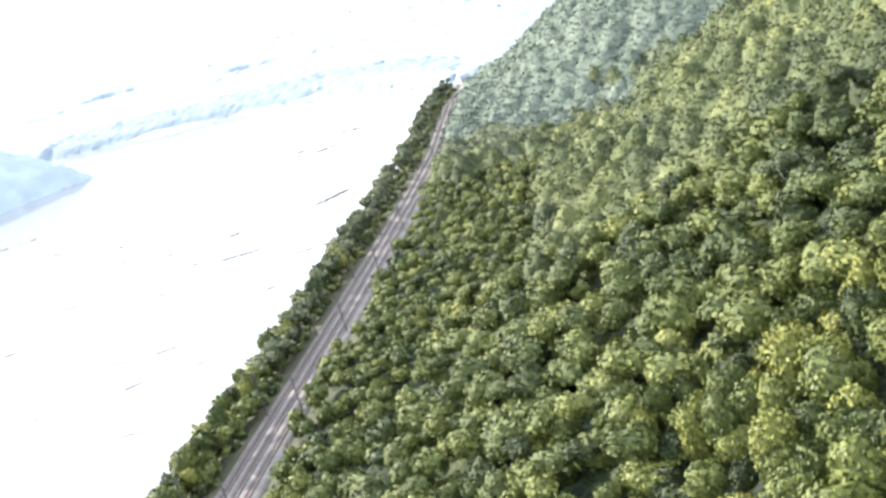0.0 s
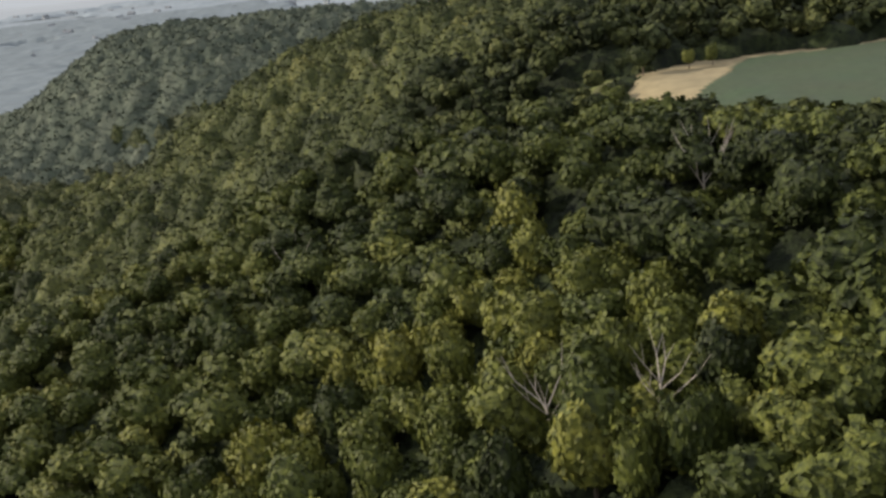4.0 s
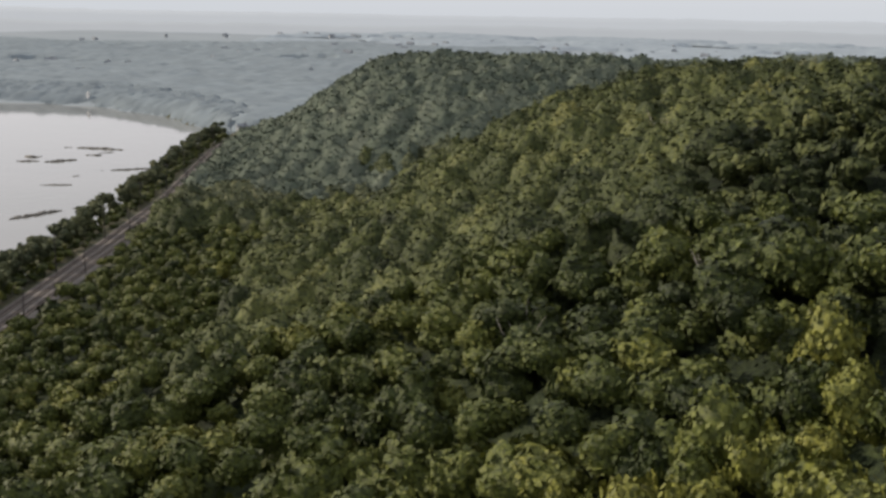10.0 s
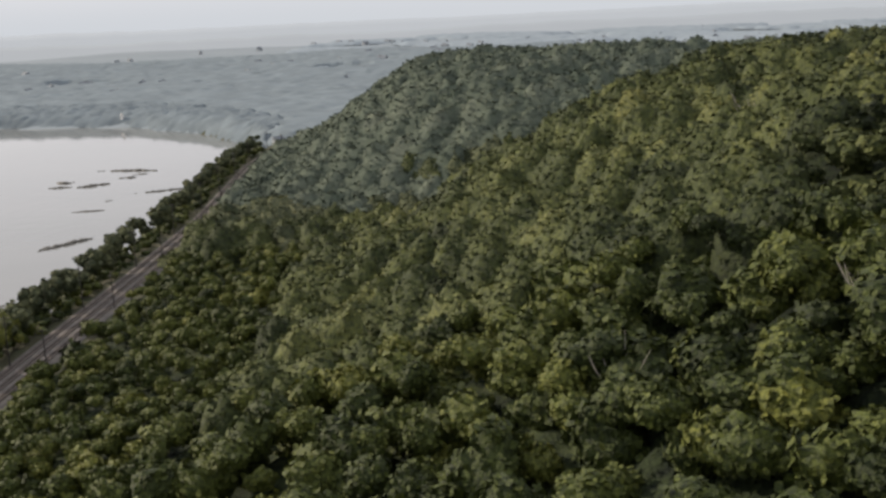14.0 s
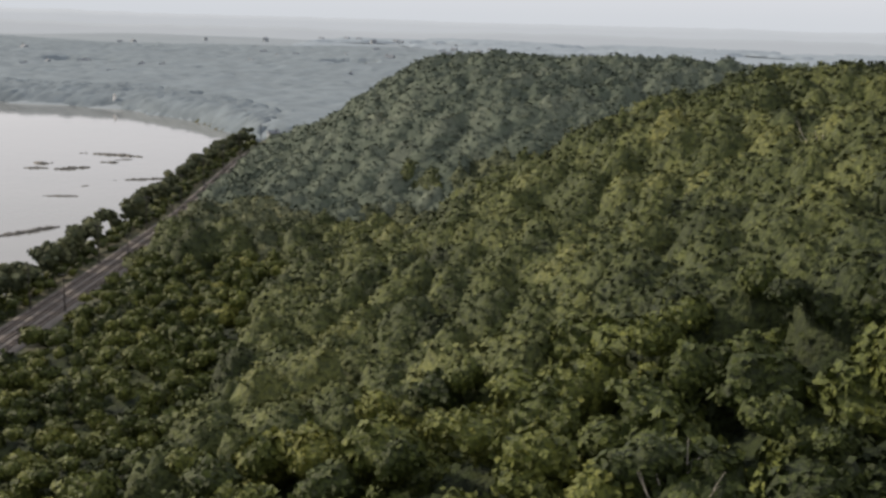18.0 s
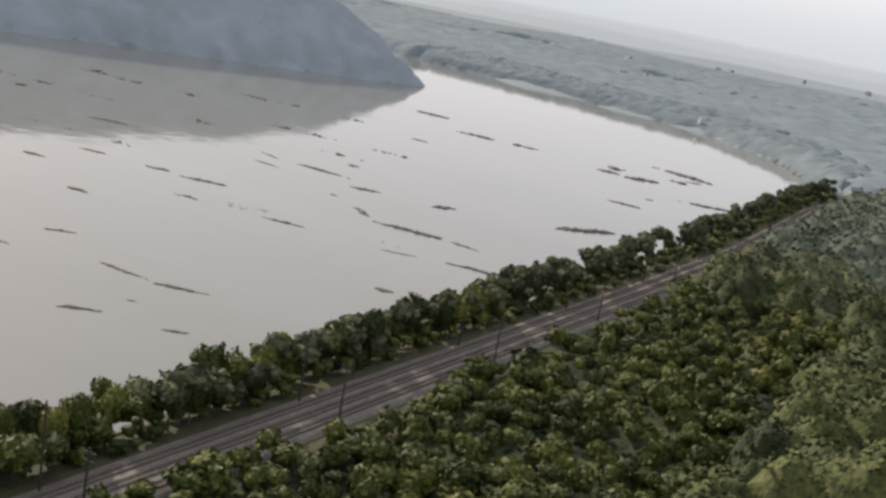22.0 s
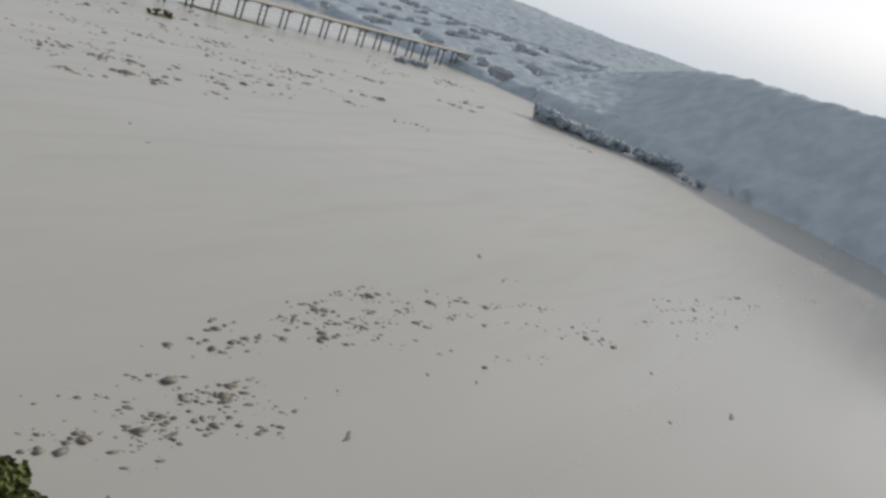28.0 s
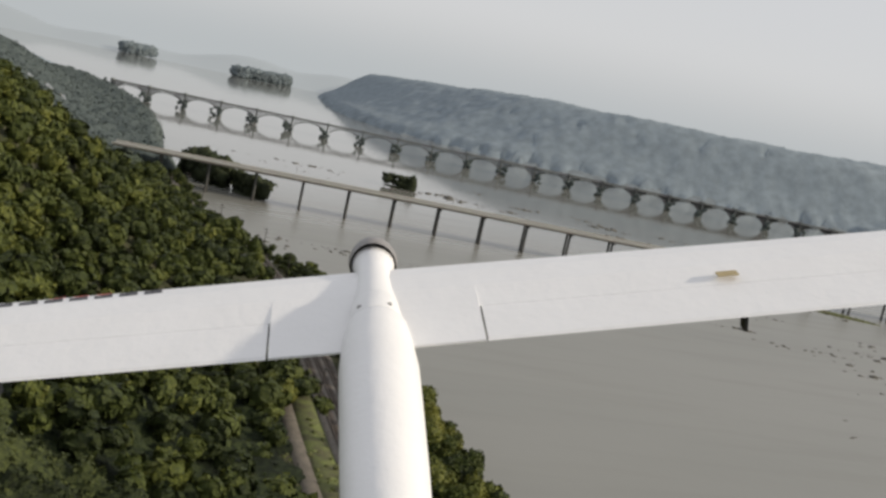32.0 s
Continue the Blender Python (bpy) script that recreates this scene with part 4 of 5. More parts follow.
bmesh.ops.recalc_face_normals(bm, faces=bm.faces)
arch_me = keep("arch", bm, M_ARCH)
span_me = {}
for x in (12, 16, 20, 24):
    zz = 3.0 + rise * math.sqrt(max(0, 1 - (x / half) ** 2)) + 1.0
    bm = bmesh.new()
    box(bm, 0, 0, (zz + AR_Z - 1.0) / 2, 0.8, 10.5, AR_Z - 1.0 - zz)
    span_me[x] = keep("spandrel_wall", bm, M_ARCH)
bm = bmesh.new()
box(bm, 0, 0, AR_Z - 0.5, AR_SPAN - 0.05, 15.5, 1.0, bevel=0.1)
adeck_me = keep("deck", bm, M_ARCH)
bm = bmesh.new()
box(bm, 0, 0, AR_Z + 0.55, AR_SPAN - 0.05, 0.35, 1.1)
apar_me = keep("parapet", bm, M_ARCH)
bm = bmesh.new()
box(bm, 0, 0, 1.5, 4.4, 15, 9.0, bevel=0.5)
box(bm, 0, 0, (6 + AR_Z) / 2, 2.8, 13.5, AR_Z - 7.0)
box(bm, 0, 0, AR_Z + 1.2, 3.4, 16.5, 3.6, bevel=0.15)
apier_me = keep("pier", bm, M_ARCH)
for k in range(-1, 26):
    p = AR_A + AR_D * (AR_SPAN * k)
    share("pier", apier_me, arch_bridge, pose(p.x, p.y, 0, 0, 0, AR_ROT))
    m = pose(*(p + AR_D * (AR_SPAN / 2)), 0, 0, 0, AR_ROT)
    a = share("arch", arch_me, arch_bridge, m)
    for x in (12, 16, 20, 24):
        for s in (-1, 1):
            share("spandrel_wall", span_me[x], a, pose(s * x, 0, 0))
    d = share("deck", adeck_me, arch_bridge, m)
    for s in (-7.5, 7.5):
        share("parapet", apar_me, d, pose(0, s, 0))
# trees and scrub that grow on the old bridge's pier islets
for k in range(-1, 26):
    p = AR_A + AR_D * (AR_SPAN * k)
    q = p + Vector((rnd.uniform(2, 9), 13 + rnd.uniform(0, 4)))
    n_ = 10
    ax = np.array([q.x + rnd.uniform(-8, 8) for _ in range(n_)])
    ay = np.array([q.y + rnd.uniform(-4, 5) for _ in range(n_)])
    sc = np.array([rnd.uniform(3.6, 5.6) for _ in range(n_)])
    me = wood_mesh("crown", ax, ay, sc, np.linspace(7.5, 20.0, n_), SH_LOW, M_HAZED_BANK, 100 + k)
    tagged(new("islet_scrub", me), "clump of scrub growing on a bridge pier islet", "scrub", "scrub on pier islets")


# ---- fields above the wood ----
def patch(name, poly, material, lift, label, category):
    """A piece of farmland that lies on the ground."""
    xs, ys = [p[0] for p in poly], [p[1] for p in poly]
    X, Y = np.meshgrid(np.arange(min(xs), max(xs) + 2, 2.0), np.arange(min(ys), max(ys) + 2, 2.0))
    keep_ = inside(X[:-1, :-1] + 1, Y[:-1, :-1] + 1, list(poly))
    Z = ground(X, Y) + lift
    i = np.arange(X.size).reshape(X.shape)
    q = np.stack([i[:-1, :-1], i[:-1, 1:], i[1:, 1:], i[1:, :-1]], -1)[keep_]
    used, inv = np.unique(q, return_inverse=True)
    me = mesh_np(name, np.stack([X, Y, Z], -1).reshape(-1, 3)[used], inv.reshape(-1, 4), material, True)
    return tagged(new(name, me), label, category, kind="structure")


patch("crop_field", FIELD, M_CROP, 0.9, "flat green field of young crops above the woods", "field")
patch("mown_margin", MOWN, M_HAY, 0.35, "dry tan mown grass along the field edge", "grass")
patch("clearing", GLADE, M_GRASS, 0.4, "small grassy clearing among the trees", "clearing")
for x, y, r, h in ((246, 154, 1.9, 5.6), (252, 154, 1.9, 5.8), (235, 155, 3.2, 8.0), (284, 160, 2.8, 5.0), (291, 161, 4.4, 6.2), (310, 162, 3.0, 5.5)):
    tree(x, y, r, h, "small bright green tree standing alone on the field edge", "field edge trees")
for x, y, r, h in ((222, 144, 3.6, 6.5), (219, 128, 3.4, 6), (221, 108, 4.4, 8), (216, 100, 4.2, 8.5), (219, 92, 3.8, 7), (230, 76, 3.0, 5)):
    tree(x, y, r, h, "broad yellow-green tree at the corner of the crop field", "field corner trees")


def dead_tree(x, y, tall):
    g = random.Random(int(x * 7 + y))
    t = tagged(new("dead_tree"), "bare bleached dead tree standing among green crowns", "dead tree", "dead trees")
    bm = bmesh.new()
    tube(bm, (0, 0, -0.5), (0.3, 0.2, tall * 0.6), 0.22, 0.13, 7)
    part("trunk", bm, M_DEAD, t)
    for k in range(7):
        a, z = k * 0.95 + g.uniform(-0.4, 0.4), tall * g.uniform(0.38, 0.62)
        l = tall * g.uniform(0.2, 0.38)
        bm = bmesh.new()
        mid = (0.3 + l * 0.55 * math.cos(a), 0.2 + l * 0.55 * math.sin(a), z + l * 0.6)
        tube(bm, (0.25, 0.15, z), mid, 0.10, 0.06, 5)
        tube(bm, mid, (mid[0] + l * 0.3 * math.cos(a + 0.5), mid[1] + l * 0.3 * math.sin(a + 0.5), mid[2] + l * 0.6), 0.06, 0.02, 5)
        tube(bm, mid, (mid[0] + l * 0.3 * math.cos(a - 0.7), mid[1] + l * 0.3 * math.sin(a - 0.7), mid[2] + l * 0.45), 0.05, 0.02, 5)
        part("branch", bm, M_DEAD, t)
    t.matrix_basis = pose(x, y, float(ground(x, y)), g.uniform(-4, 4), g.uniform(-4, 4), g.uniform(0, 360))


for x, y, h in ((205.3, 73.2, 19), (182.3, 147.8, 17), (176, 32, 19), (168, 44, 18), (203, 280, 18), (150, 160, 17)):
    dead_tree(x, y, h)


# ---- rocks and islands in the river ----
ROCKS = [(-204, 398), (-183, 340), (-56, 352), (-149, 446), (-189, 513), (-232, 640), (-98, 768), (-85, 655), (-140, 276), (-83, 275), (-120, 246), (-243, 278), (-98, 218), (-284, 295), (-262, 262)]
ROCKS_SOUTH = [(-196, -8), (-266, -20), (-310, -23), (-318, 14), (-403, 23), (-460, 26), (-748, 69), (-302, 36), (-330, 229), (-259, 204), (-636, -497), (-595, -439),
               (-447, -390), (-478, -382), (-578, -322), (-524, -319), (-677, -336), (-315, -239), (-359, -65), (-294, 69), (-257, 55), (-134, 1), (-120, -26), (-94, -21),
               (-209, 3), (-62, -10), (-510, -488), (-626, -488), (-610, -350), (-683, -413), (-285, -343), (-268, -315), (-298, -212), (-156, -532), (-151, -562)]
LEDGE_TURN = 12.0


def rock_mesh(seed, long_):
    """A long broken ledge of rock."""
    g = np.random.default_rng(seed)
    v, f = ICO2[0].copy(), ICO2[1]
    v = v * (1 + g.normal(0, 0.13, (len(v), 1))) * np.array([1.5 * long_, 0.6, 0.4])
    v[:, 1] += 0.4 * np.sin(v[:, 0] * 2.1 / long_ + seed) * (0.6 + 0.4 * g.random())
    v[:, 2] *= 0.45 + 0.75 * np.abs(np.sin(v[:, 0] * 3.1 + seed))
    return mesh_np("rock", v, f, M_ROCK)


ROCK_ME = [rock_mesh(k, 1.0 + 0.35 * (k % 4)) for k in range(8)]
for n_, (x, y) in enumerate(ROCKS + ROCKS_SOUTH):
    ledge = y > 230
    ob = tagged(new("river_rock", ROCK_ME[rnd.randrange(8)]), "low dark rock ledge breaking the river surface" if ledge else "dark rock standing in the shallow river", "rock", "river rocks")
    s = rnd.uniform(0.9, 1.9) if ledge else rnd.uniform(0.7, 1.5)
    k_ = 1.3 if ledge else 1.0
    ob.matrix_basis = pose(x, y, -0.1, 0, 0, LEDGE_TURN + rnd.uniform(-8, 8)) @ Matrix.Diagonal((s * k_, s, s * 0.8, 1))


def rubble(name, centre, across, turn, count, seed, size, label):
    """A drift of many small rocks."""
    g = np.random.default_rng(seed)
    nest = g.normal(0, 1, (2, max(4, count // 9)))
    pick = g.integers(0, nest.shape[1], count)
    u = nest[0][pick] * across[0] + g.normal(0, 2.5 + 0.05 * across[0], count)
    w = nest[1][pick] * across[1] + g.normal(0, 0.6 + 0.12 * across[1], count)
    c, s = math.cos(radians(turn)), math.sin(radians(turn))
    x, y = centre[0] + u * c - w * s, centre[1] + u * s + w * c
    v, f = ICO1
    sc = size * 0.55 * np.exp(g.normal(0, 0.5, count))
    st = np.stack([sc * g.uniform(1, 2.2, count), sc, sc * g.uniform(0.35, 0.7, count)], -1)
    vv = v[None] * (1 + g.normal(0, 0.18, (count, len(v), 1))) * st[:, None]
    a = radians(turn) + g.normal(0, 0.25, count)
    ca, sa = np.cos(a)[:, None], np.sin(a)[:, None]
    P_ = np.stack([vv[..., 0] * ca - vv[..., 1] * sa + x[:, None], vv[..., 0] * sa + vv[..., 1] * ca + y[:, None], vv[..., 2] - 0.1], -1)
    me = mesh_np(name, P_.reshape(-1, 3), (f[None] + len(v) * np.arange(count)[:, None, None]).reshape(-1, 3), M_ROCK)
    tagged(new(name, me), label, "rocks", kind="stuff")


rubble("shore_rubble", (-104, -28), (24, 8), 172, 340, 31, 0.8, "jumble of dark and pale rocks off the bank")
rubble("rock_bar", (-200, -46), (30, 8), 178, 300, 38, 0.85, "dense drift of dark rocks in the shallows")
rubble("rock_bar", (-245, -36), (55, 6), 174, 220, 32, 0.7, "broken line of dark rocks across the shallows")
rubble("rock_bar", (-390, 15), (120, 12), 170, 240, 33, 0.8, "broken line of dark rocks across the shallows")
rubble("rock_bar", (-560, -410), (170, 55), 160, 420, 34, 1.5, "field of scattered rocks upstream of the road bridge")
rubble("rock_bar", (-850, -480), (220, 70), 160, 360, 35, 1.8, "field of scattered rocks near the far bank")
rubble("rock_bar", (-440, -360), (60, 40), 160, 160, 36, 1.6, "field of scattered rocks upstream of the road bridge")
rubble("rock_bar", (-150, -570), (130, 16), 168, 480, 37, 1.3, "dark drift of rocks upstream of the road bridge")
for cx, cy, half_len, n_, sz in ((-260, 560, 80, 40, 1.2), (-330, 640, 90, 46, 1.4), (-330, 500, 110, 60, 1.3), (-420, 560, 90, 60, 1.5), (-450, 450, 100, 60, 1.5), (-175, 735, 70, 44, 1.4), (-160, 378, 60, 40, 0.6), (-235, 420, 60, 40, 0.7), (-110, 398, 50, 40, 0.5)):
    rubble("rock_shoal", (cx, cy), (half_len * 0.6, 1.6), 13, n_, int(cy), sz, "thin broken line of rocks just above the river surface")


SLAB_ME = []
for seed in range(7):
    gs = np.random.default_rng(900 + seed)
    SLAB_ME.append(mesh_np("slab", ICO1[0] * (1 + gs.normal(0, 0.17, (len(ICO1[0]), 1))), ICO1[1], M_ROCK))


def ledge(x1, y1, x2, y2, wide):
    """A long low tilted shelf of bedrock, broken into slabs along its length, that ends in loose stones."""
    g = random.Random(int(abs(x1 * 13 + y1 * 7)))
    thing = tagged(new("rock_ledge"), "long dark ledge of bedrock breaking the calm river surface", "rock ledge", "rock ledges")
    run, turn = math.hypot(x2 - x1, y2 - y1), math.degrees(math.atan2(y2 - y1, x2 - x1))
    n = max(5, int(run / 1.15))
    for k in range(n + 5):
        if k < n:
            u = 0.05 + 0.9 * k / (n - 1) + g.gauss(0, 0.02)
            b = 1.45 * wide * (0.35 + 0.65 * max(0.0, math.sin(math.pi * min(max(u, 0), 1))) ** 0.6) * g.uniform(0.55, 1.1)
        else:
            u, b = g.uniform(-0.25, 1.3), wide * g.uniform(0.3, 0.6)
        share("slab", SLAB_ME[g.randrange(7)], thing, pose(u * run - run / 2, g.gauss(0, 0.22) * wide, -0.03 * b, 0, 0, g.uniform(-12, 12)) @ Matrix.Diagonal((1.2 + 0.35 * b, 0.5 * b, 0.34 * b, 1)))
    thing.matrix_basis = pose((x1 + x2) / 2, (y1 + y2) / 2, 0, 0, 0, turn)


NEAR_LEDGES = ((-64, 404, -47, 409, 1.7), (-44, 409, -35, 415, 2.3), (-131, 383, -119, 387, 1.3), (-85, 393, -75, 398, 0.7), (-108, 427, -85, 432, 2.4), (-80, 433, -70, 433, 1.0),
               (-130, 437, -121, 432, 2.4), (-91, 291, -81, 296, 1.4), (-112, 290, -97, 291, 1.2), (-146, 297, -140, 302, 1.3), (-88, 256, -82, 261, 1.4), (-69, 211, -60, 211, 1.2), (-63, 267, -59, 270, 1.0))
FAR_LEDGES = ((-190, 399, -174, 406, 1.7), (-198, 482, -176, 484, 1.8), (-207, 463, -197, 463, 1.2), (-220, 482, -210, 480, 1.1), (-157, 470, -147, 475, 1.8), (-119, 481, -115, 488, 2.4), (-300, 444, -282, 453, 1.8),
              (-239, 360, -230, 362, 1.6), (-240, 390, -231, 393, 1.4), (-73, 512, -57, 537, 3.4), (-92, 619, -77, 620, 2.0), (-71, 681, -47, 693, 2.2))
SHOALS = ((-241, 722, -226, 723, 2.8), (-318, 765, -291, 769, 2.6), (-145, 718, -131, 719, 2.8), (-125, 716, -108, 728, 3.2), (-127, 794, -90, 785, 3.4))
for a in NEAR_LEDGES + FAR_LEDGES + SHOALS:
    ledge(*a)
rubble("rock_bar", (-300, -1050), (200, 60), 165, 220, 42, 2.2, "rock shallows between the two bridges")


def island(x, y, lx, ly, turn, tall, seed, label, leaf=None):
    """A low island: a bank of soil with its trees."""
    isl = tagged(new("island"), label, "island", "river islands")
    g = np.random.default_rng(seed)
    v, f = ICO2[0] * np.array([lx, ly, 1.6]), ICO2[1]
    soil = new("shore", mesh_np("shore", v, f, leaf or M_GRASS))
    soil.parent = isl
    if tall:
        n = max(10, int(lx * ly / 16 * (2.8 if leaf is None else 2.4)))
        u = g.uniform(-0.9, 0.9, n)
        w = g.uniform(-0.8, 0.8, n) * np.sqrt(1 - u * u)
        vs, fs, base = [], [], 0
        for a_, b_, k in zip(u * lx, w * ly, g.integers(0, 6, n)):
            sv, sf = SH_LOW[k]
            r = g.uniform(0.26, 0.48) * tall * (1.0 if leaf is None or y < -2000 else 1.25)
            vs.append(sv * np.array([r, r, r * 1.1]) + np.array([a_, b_, tall * g.uniform(0.15, 0.72)]))
            fs.append(sf + base)
            base += len(sv)
        tr = new("thicket", mesh_np("thicket", np.concatenate(vs), np.concatenate(fs), leaf or M_LEAVES, True))
        tr.parent = isl
        tagged(tr, kind="stuff")
    isl.matrix_basis = pose(x, y, 0, 0, 0, turn)


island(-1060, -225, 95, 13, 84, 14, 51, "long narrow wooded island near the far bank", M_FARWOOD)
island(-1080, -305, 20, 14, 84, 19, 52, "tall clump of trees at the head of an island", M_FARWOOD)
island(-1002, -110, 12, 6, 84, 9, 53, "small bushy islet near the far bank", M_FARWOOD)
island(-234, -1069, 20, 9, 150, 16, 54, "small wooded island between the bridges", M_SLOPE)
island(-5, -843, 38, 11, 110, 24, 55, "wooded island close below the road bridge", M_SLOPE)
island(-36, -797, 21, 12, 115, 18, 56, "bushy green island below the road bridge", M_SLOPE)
island(-510, -685, 60, 9, 150, 2.2, 57, "grassy bar under the road bridge piers")
island(-900, -640, 60, 9, 150, 2.0, 58, "grassy bar under the road bridge piers")
island(30, -4200, 70, 40, 20, 44, 59, "far wooded island in the hazy river", M_NORTHWOOD)
island(-430, -4080, 130, 45, 20, 44, 60, "far wooded island in the hazy river", M_NORTHWOOD)
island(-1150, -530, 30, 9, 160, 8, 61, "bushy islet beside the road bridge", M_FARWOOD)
island(-700, -560, 14, 6, 160, 7, 62, "bushy islet beside the road bridge")


# ---- houses ----
def house_meshes():
    bm = bmesh.new()
    box(bm, 0, 0, 2.6, 11, 8, 6.2)
    wall = keep("wall", bm, M_TOWN)
    bm = bmesh.new()
    vs = [bm.verts.new(p) for p in ((-6, -4.6, 5.6), (6, -4.6, 5.6), (6, 4.6, 5.6), (-6, 4.6, 5.6), (-6, 0, 9.0), (6, 0, 9.0))]
    for q in ((0, 1, 5, 4), (2, 3, 4, 5), (1, 2, 5), (3, 0, 4), (3, 2, 1, 0)):
        bm.faces.new([vs[i] for i in q])
    roof = keep("roof", bm, M_ROOF)
    bm = bmesh.new()
    box(bm, 0, 0, 0, 1.1, 0.12, 1.5)
    pane = keep("window", bm, M_PANE)
    bm = bmesh.new()
    box(bm, 0, 0, 0, 0.8, 0.8, 2.4)
    stack = keep("chimney", bm, M_CONC_OLD)
    return wall, roof, pane, stack


H_WALL, H_ROOF, H_PANE, H_STACK = house_meshes()


def house(x, y, turn, s, label):
    h = tagged(new("house"), label, "house", "houses of the towns")
    share("wall", H_WALL, h, Matrix())
    rf = share("roof", H_ROOF, h, Matrix())
    share("chimney", H_STACK, rf, pose(3.2, 0.6, 8.9))
    for wx_ in (-3.6, 0, 3.6):
        for wz in (1.6, 4.3):
            share("window", H_PANE, h, pose(wx_, -4.0, wz))
    h.matrix_basis = pose(x, y, float(ground(x, y)) + 0.4, 0, 0, turn) @ Matrix.Diagonal((s, s, s, 1))


# the riverside town across the water
g2 = random.Random(77)
placed = 0
while placed < 190:
    y = g2.uniform(-1560, -480)
    x = float(np.interp(y, WS_Y, WS_X)) - g2.uniform(25, 520)
    if lumpy(x, y, 110, 2.2) > -0.3:
        continue
    house(x, y, g2.uniform(-25, 25) + 80, g2.uniform(0.9, 1.5), "pale hazy house of the town across the river")
    placed += 1
for k in range(80):
    x, y = g2.uniform(-700, 900), g2.uniform(1500, 3300)
    if land(x, y)[0] > 40:
        house(x, y, g2.uniform(0, 180), g2.uniform(0.9, 1.5), "far pale building on the hazy plain")
for x, y in ((150, -1130), (168, -1100), (132, -1112)):
    house(x, y, 70, 1.3, "pale house on the wooded bank downstream")
for x, y, s in ((-14, 862, 0.75), (-6, 872, 0.6)):
    house(x, y, 30, s, "white house at the bend of the river")


# ---- white tower on the far shore ----
tower = tagged(new("shore_tower"), "small white tower at the edge of the far shore", "tower")
bm = bmesh.new()
tube(bm, (0, 0, 0), (0, 0, 11), 2.2, 1.5, 10)
part("shaft", bm, M_WALL, tower)
bm = bmesh.new()
tube(bm, (0, 0, 11), (0, 0, 14.5), 1.9, 0.2, 10)
part("roof", bm, M_WALL, tower)
tower.matrix_basis = pose(-228, 1156, 0.5)


# ---- far rim of the country ----
def rim(name, radius, a0, a1, tall, seed, material, label, even=0.0):
    """A long low range of hills on the horizon."""
    n = int((a1 - a0) * 1.2)
    ang = np.radians(np.linspace(a0, a1, n))
    g = np.random.default_rng(seed)
    t = np.linspace(0, 1, n)
    h = tall * even + (1 - even) * tall * (0.65 + 0.2 * np.sin(t * 23 + seed) + 0.15 * np.sin(t * 61 + 2 * seed)) * np.clip(np.minimum(t, 1 - t) * 9, 0, 1) + g.normal(0, 1.5, n)
    rows_ = []
    for dr, f in ((-350, 0.0), (-230, 0.35), (-90, 0.8), (0, 1.0), (120, 0.7), (220, -0.1)):
        rr = radius + dr
        rows_.append(np.stack([-np.sin(ang) * rr, np.cos(ang) * rr, h * f - 3], -1))
    v = np.stack(rows_, 0)
    i = np.arange(v.shape[0] * n).reshape(v.shape[0], n)
    q = np.stack([i[:-1, :-1], i[:-1, 1:], i[1:, 1:], i[1:, :-1]], -1).reshape(-1, 4)
    tagged(new(name, mesh_np(name, v.reshape(-1, 3), q, material, True)), label, "hills", kind="structure")


# the backdrop hills glow by emission, which stands in for haze
M_RIM = bpy.data.materials.new("haze_glow_distance")
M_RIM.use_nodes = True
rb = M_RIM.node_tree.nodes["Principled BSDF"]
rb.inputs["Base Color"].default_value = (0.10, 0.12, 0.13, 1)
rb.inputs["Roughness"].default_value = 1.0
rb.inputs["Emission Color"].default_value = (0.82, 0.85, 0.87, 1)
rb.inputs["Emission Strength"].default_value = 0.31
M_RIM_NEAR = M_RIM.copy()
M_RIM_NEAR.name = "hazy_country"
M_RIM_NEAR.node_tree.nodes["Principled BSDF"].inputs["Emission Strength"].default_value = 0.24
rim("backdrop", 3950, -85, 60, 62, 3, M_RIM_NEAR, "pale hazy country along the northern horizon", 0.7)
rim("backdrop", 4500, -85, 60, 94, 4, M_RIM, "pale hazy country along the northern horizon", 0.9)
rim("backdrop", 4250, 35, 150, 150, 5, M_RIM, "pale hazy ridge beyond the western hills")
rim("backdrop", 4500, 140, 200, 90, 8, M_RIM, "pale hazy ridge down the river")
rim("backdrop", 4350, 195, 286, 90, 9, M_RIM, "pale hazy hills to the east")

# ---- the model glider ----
# placed and sized from the camera's last pose to fit its view
GLIDER_AT_CAM_END = pose(77.5353, 83.2248, 116.8706, 11.503, -16.231, 167.551)
glider = tagged(new("model_glider"), "white foam radio-controlled glider flying above the river", "model aircraft")


def wing_section(chord, thick):
    """A closed aerofoil outline, leading edge forward (+y)."""
    up_ = [(0.0, 0.0), (0.04, 0.35), (0.12, 0.62), (0.3, 0.9), (0.5, 0.85), (0.75, 0.5), (1.0, 0.08)]
    dn = [(1.0, -0.02), (0.6, -0.18), (0.3, -0.28), (0.1, -0.25), (0.03, -0.14)]
    return [(chord * (1 - a), thick * b) for a, b in up_ + dn]


def loft(bm, sections):
    """Skin over closed outlines of (x, [(y, z)...])."""
    rings = [[bm.verts.new((x, y + dy, z + dz)) for y, z in pts] for x, dy, dz, pts in sections]
    for a, b in zip(rings, rings[1:]):
        n = len(a)
        for k in range(n):
            bm.faces.new((a[k], a[(k + 1) % n], b[(k + 1) % n], b[k]))
    for r in (rings[0], rings[-1]):
        bm.faces.new(r)
    bmesh.ops.recalc_face_normals(bm, faces=bm.faces)


def smooth(ob):
    for q in ob.data.polygons:
        q.use_smooth = True
    return ob


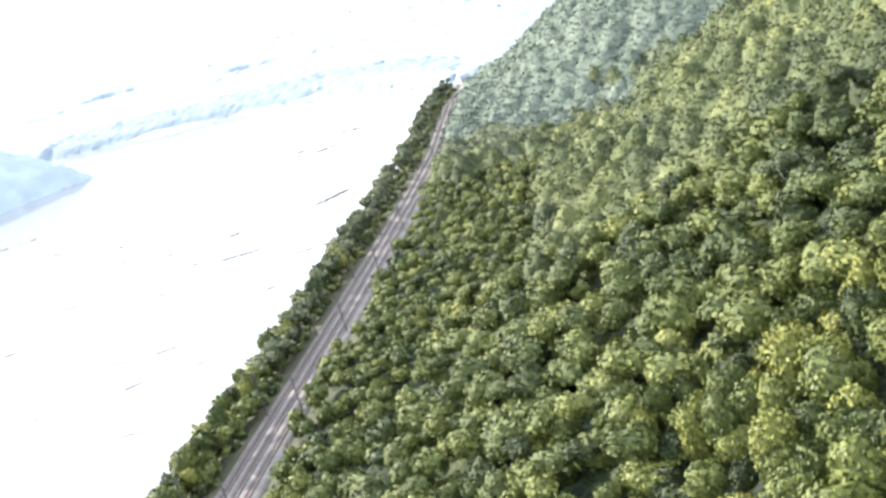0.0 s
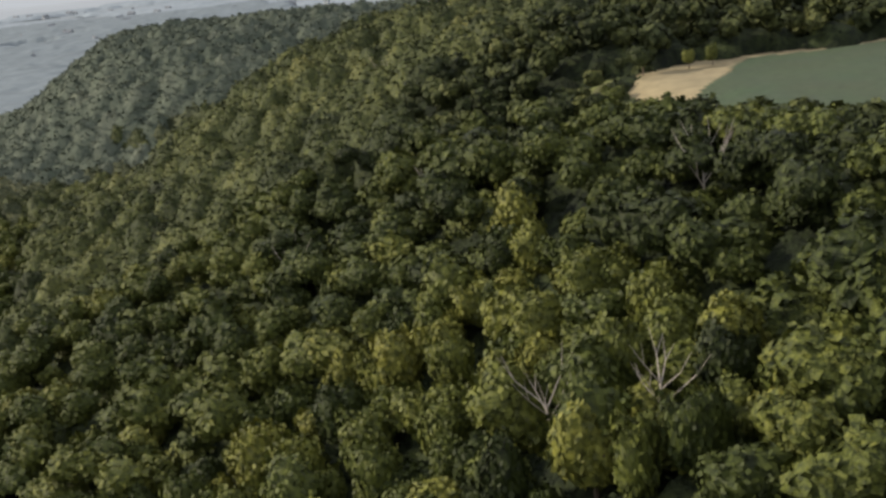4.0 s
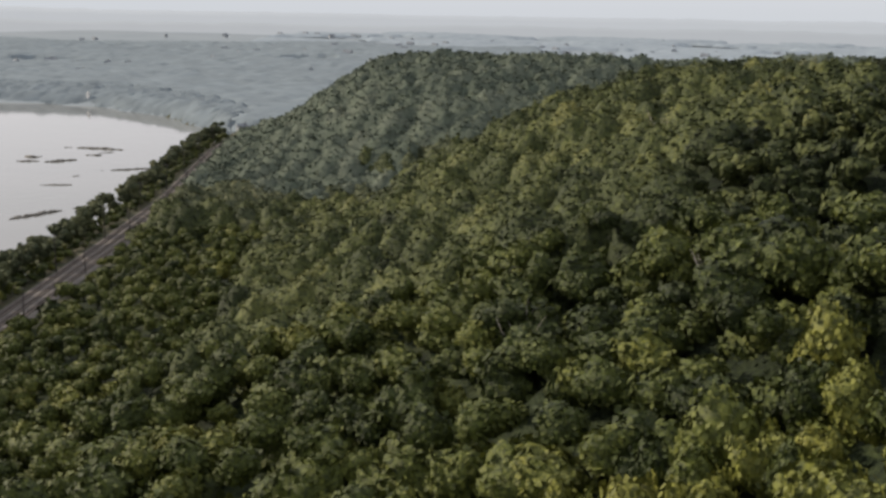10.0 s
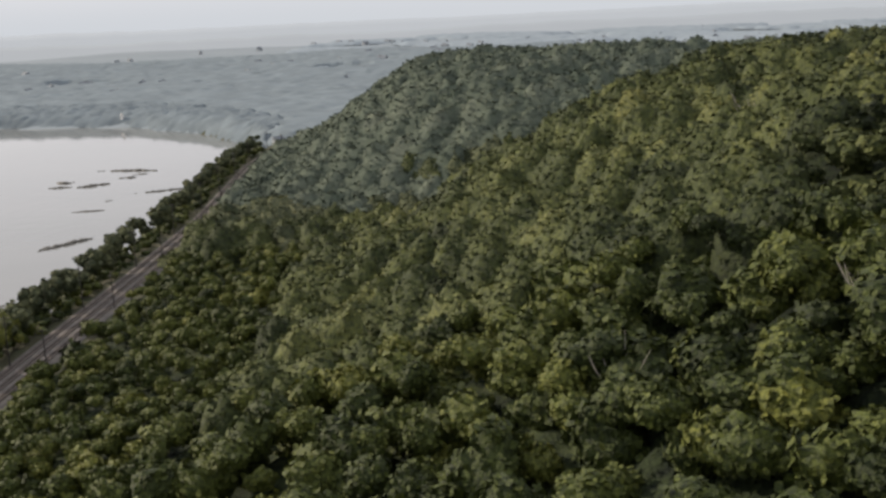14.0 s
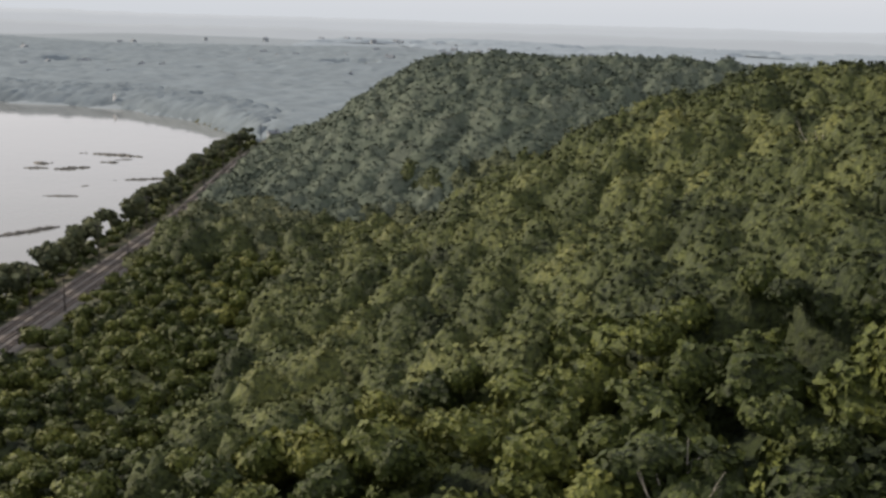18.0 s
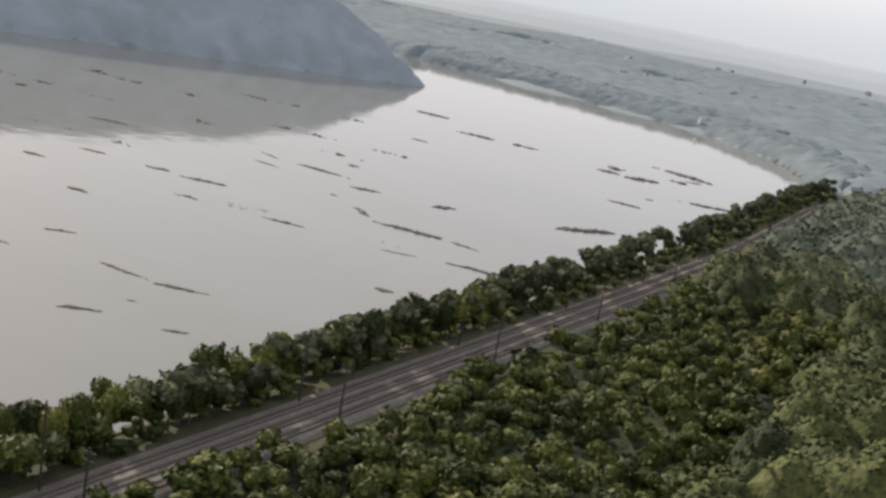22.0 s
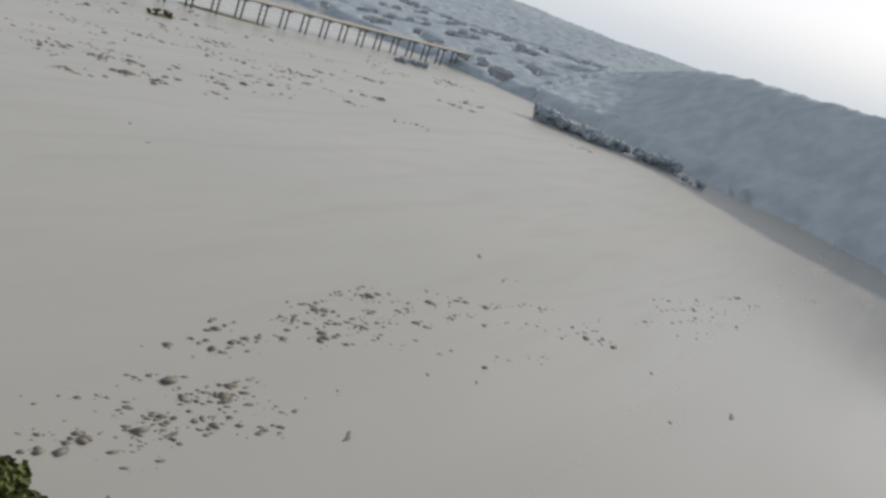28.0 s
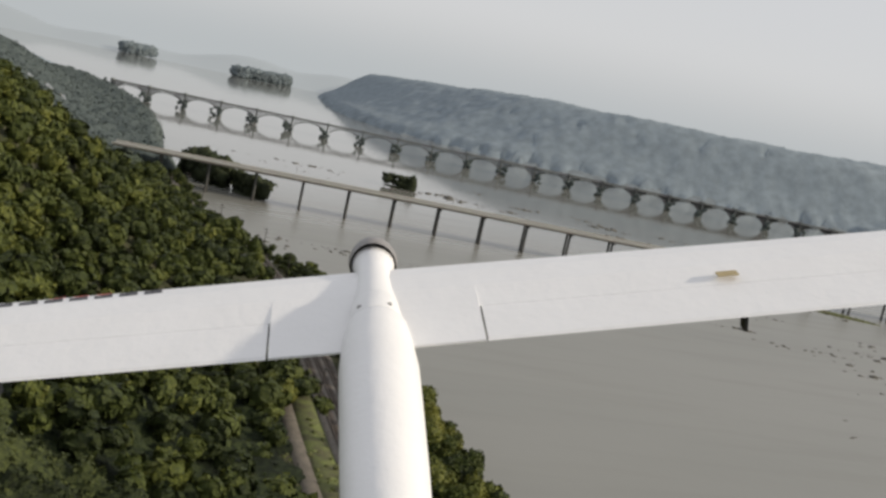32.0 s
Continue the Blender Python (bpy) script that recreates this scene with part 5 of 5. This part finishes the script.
CH, TH = 0.172, 0.021
for side, name in ((-1, "wing_panel"), (1, "wing_panel")):
    bm = bmesh.new()
    secs = []
    for x in (0.0, 0.094, 0.0945, 0.30, 0.55, 0.70, 0.74):
        c = CH * (1 - 0.10 * x) * (1.0 if x < 0.72 else 0.75)
        cut = 0.0 if x < 0.0942 else 0.052
        pts = [(max(y, cut), z) for y, z in wing_section(c, TH * (1 - 0.2 * x))]
        secs.append((side * x, 0.0, 0.004 * x, pts))
    loft(bm, secs)
    w = part(name, bm, M_FOAM, glider)
    bm = bmesh.new()
    secs = []
    for x in (0.0962, 0.30, 0.55, 0.69):
        zt = TH * 0.5 * (1 - 0.2 * x)
        secs.append((side * x, 0.0, 0.004 * x, [(0.0516, zt), (0.003, 0.0022), (0.0, 0.0), (0.003, -0.001), (0.0505, -0.0035)]))
    loft(bm, secs)
    ail = part("aileron", bm, M_FOAM, w)
    bm = bmesh.new()
    box(bm, side * 0.325, 0.010, -0.0075, 0.003, 0.012, 0.014)
    part("control_horn", bm, M_BLACK_PLASTIC, ail, "small black plastic control horn")
    if side > 0:
        bm = bmesh.new()
        box(bm, side * 0.325, 0.060, 0.0182, 0.020, 0.010, 0.0016, bevel=0.0005)
        part("servo_cover", bm, M_TAN, w, "small tan plywood servo cover")
    # worn lettering near the leading edge, as plain bars
    if side < 0:
        for k in range(8):
            bm = bmesh.new()
            box(bm, -0.212 - 0.0235 * k, 0.137 - 0.0006 * k, 0.0152 + 0.00005 * k, 0.017, 0.0085, 0.0022, 12)
            part("decal_bar", bm, M_DARK_MARK, w)
        for k in range(3):
            bm = bmesh.new()
            box(bm, -0.262 - 0.022 * k, 0.1485 - 0.0006 * k, 0.0119, 0.015, 0.0035, 0.0024, 6)
            part("decal_bar", bm, M_RED_MARK, w, "small red decal bar")
bm = bmesh.new()
secs = []
prof = ((0.214, 0.010, 0.001), (0.2105, 0.018, 0.003), (0.202, 0.0235, 0.005), (0.190, 0.0252, 0.006), (0.180, 0.0236, 0.006))
for y, r, zc in prof:
    secs.append((y, r, zc))
rings = []
for y, r, zc in secs:
    rings.append([bm.verts.new((r * math.cos(k * math.pi / 9), y, zc + r * 1.1 * math.sin(k * math.pi / 9))) for k in range(18)])
for a, b in zip(rings, rings[1:]):
    for k in range(18):
        bm.faces.new((a[k], a[(k + 1) % 18], b[(k + 1) % 18], b[k]))
bm.faces.new(rings[0])
bmesh.ops.recalc_face_normals(bm, faces=bm.faces)
cowl = smooth(part("nose_cowl", bm, M_GREY_PLASTIC, glider, "rounded grey plastic nose cowl"))
bm = bmesh.new()
prof = ((0.184, 0.0225, 0.006), (0.172, 0.0195, 0.007), (0.15, 0.0172, 0.009), (0.10, 0.0185, 0.010), (0.055, 0.0225, 0.008), (0.030, 0.0255, 0.005), (0.026, 0.0280, 0.004), (0.0, 0.0315, 0.0), (-0.03, 0.0338, -0.004), (-0.07, 0.0335, -0.006),
        (-0.18, 0.032, -0.008), (-0.30, 0.029, -0.010), (-0.48, 0.022, -0.010), (-0.62, 0.014, -0.008))
rings = [[bm.verts.new((r * math.cos(k * math.pi / 10), y, zc + r * 0.95 * math.sin(k * math.pi / 10))) for k in range(20)] for y, r, zc in prof]
for a, b in zip(rings, rings[1:]):
    for k in range(20):
        bm.faces.new((a[k], a[(k + 1) % 20], b[(k + 1) % 20], b[k]))
bm.faces.new(rings[0]), bm.faces.new(rings[-1])
bmesh.ops.recalc_face_normals(bm, faces=bm.faces)
fus = smooth(part("fuselage", bm, M_FOAM, glider))
bm = bmesh.new()
rings = [[bm.verts.new(((r + up) * math.cos(k * math.pi / 12), y, zc + (r + up) * 0.95 * math.sin(k * math.pi / 12))) for k in range(2, 11)] for y, r, zc, up in ((0.066, 0.0216, 0.0085, 0.0), (0.063, 0.0220, 0.008, 0.0012), (0.033, 0.0252, 0.0053, 0.0012), (0.030, 0.0255, 0.005, 0.0))]
for p, q in zip(rings, rings[1:]):
    for k in range(8):
        bm.faces.new((p[k], p[k + 1], q[k + 1], q[k]))
bmesh.ops.recalc_face_normals(bm, faces=bm.faces)
saddle = smooth(part("wing_saddle", bm, M_FOAM, fus))
for x in (-0.012, 0.012):
    bm = bmesh.new()
    tube(bm, (x * 1.1, 0.036, 0.024), (x * 1.1, 0.036, 0.0277), 0.0026, 0.002, 10)
    part("wing_bolt", bm, M_GREY_PLASTIC, saddle, "small grey plastic wing bolt")
glider.matrix_basis = GLIDER_AT_CAM_END
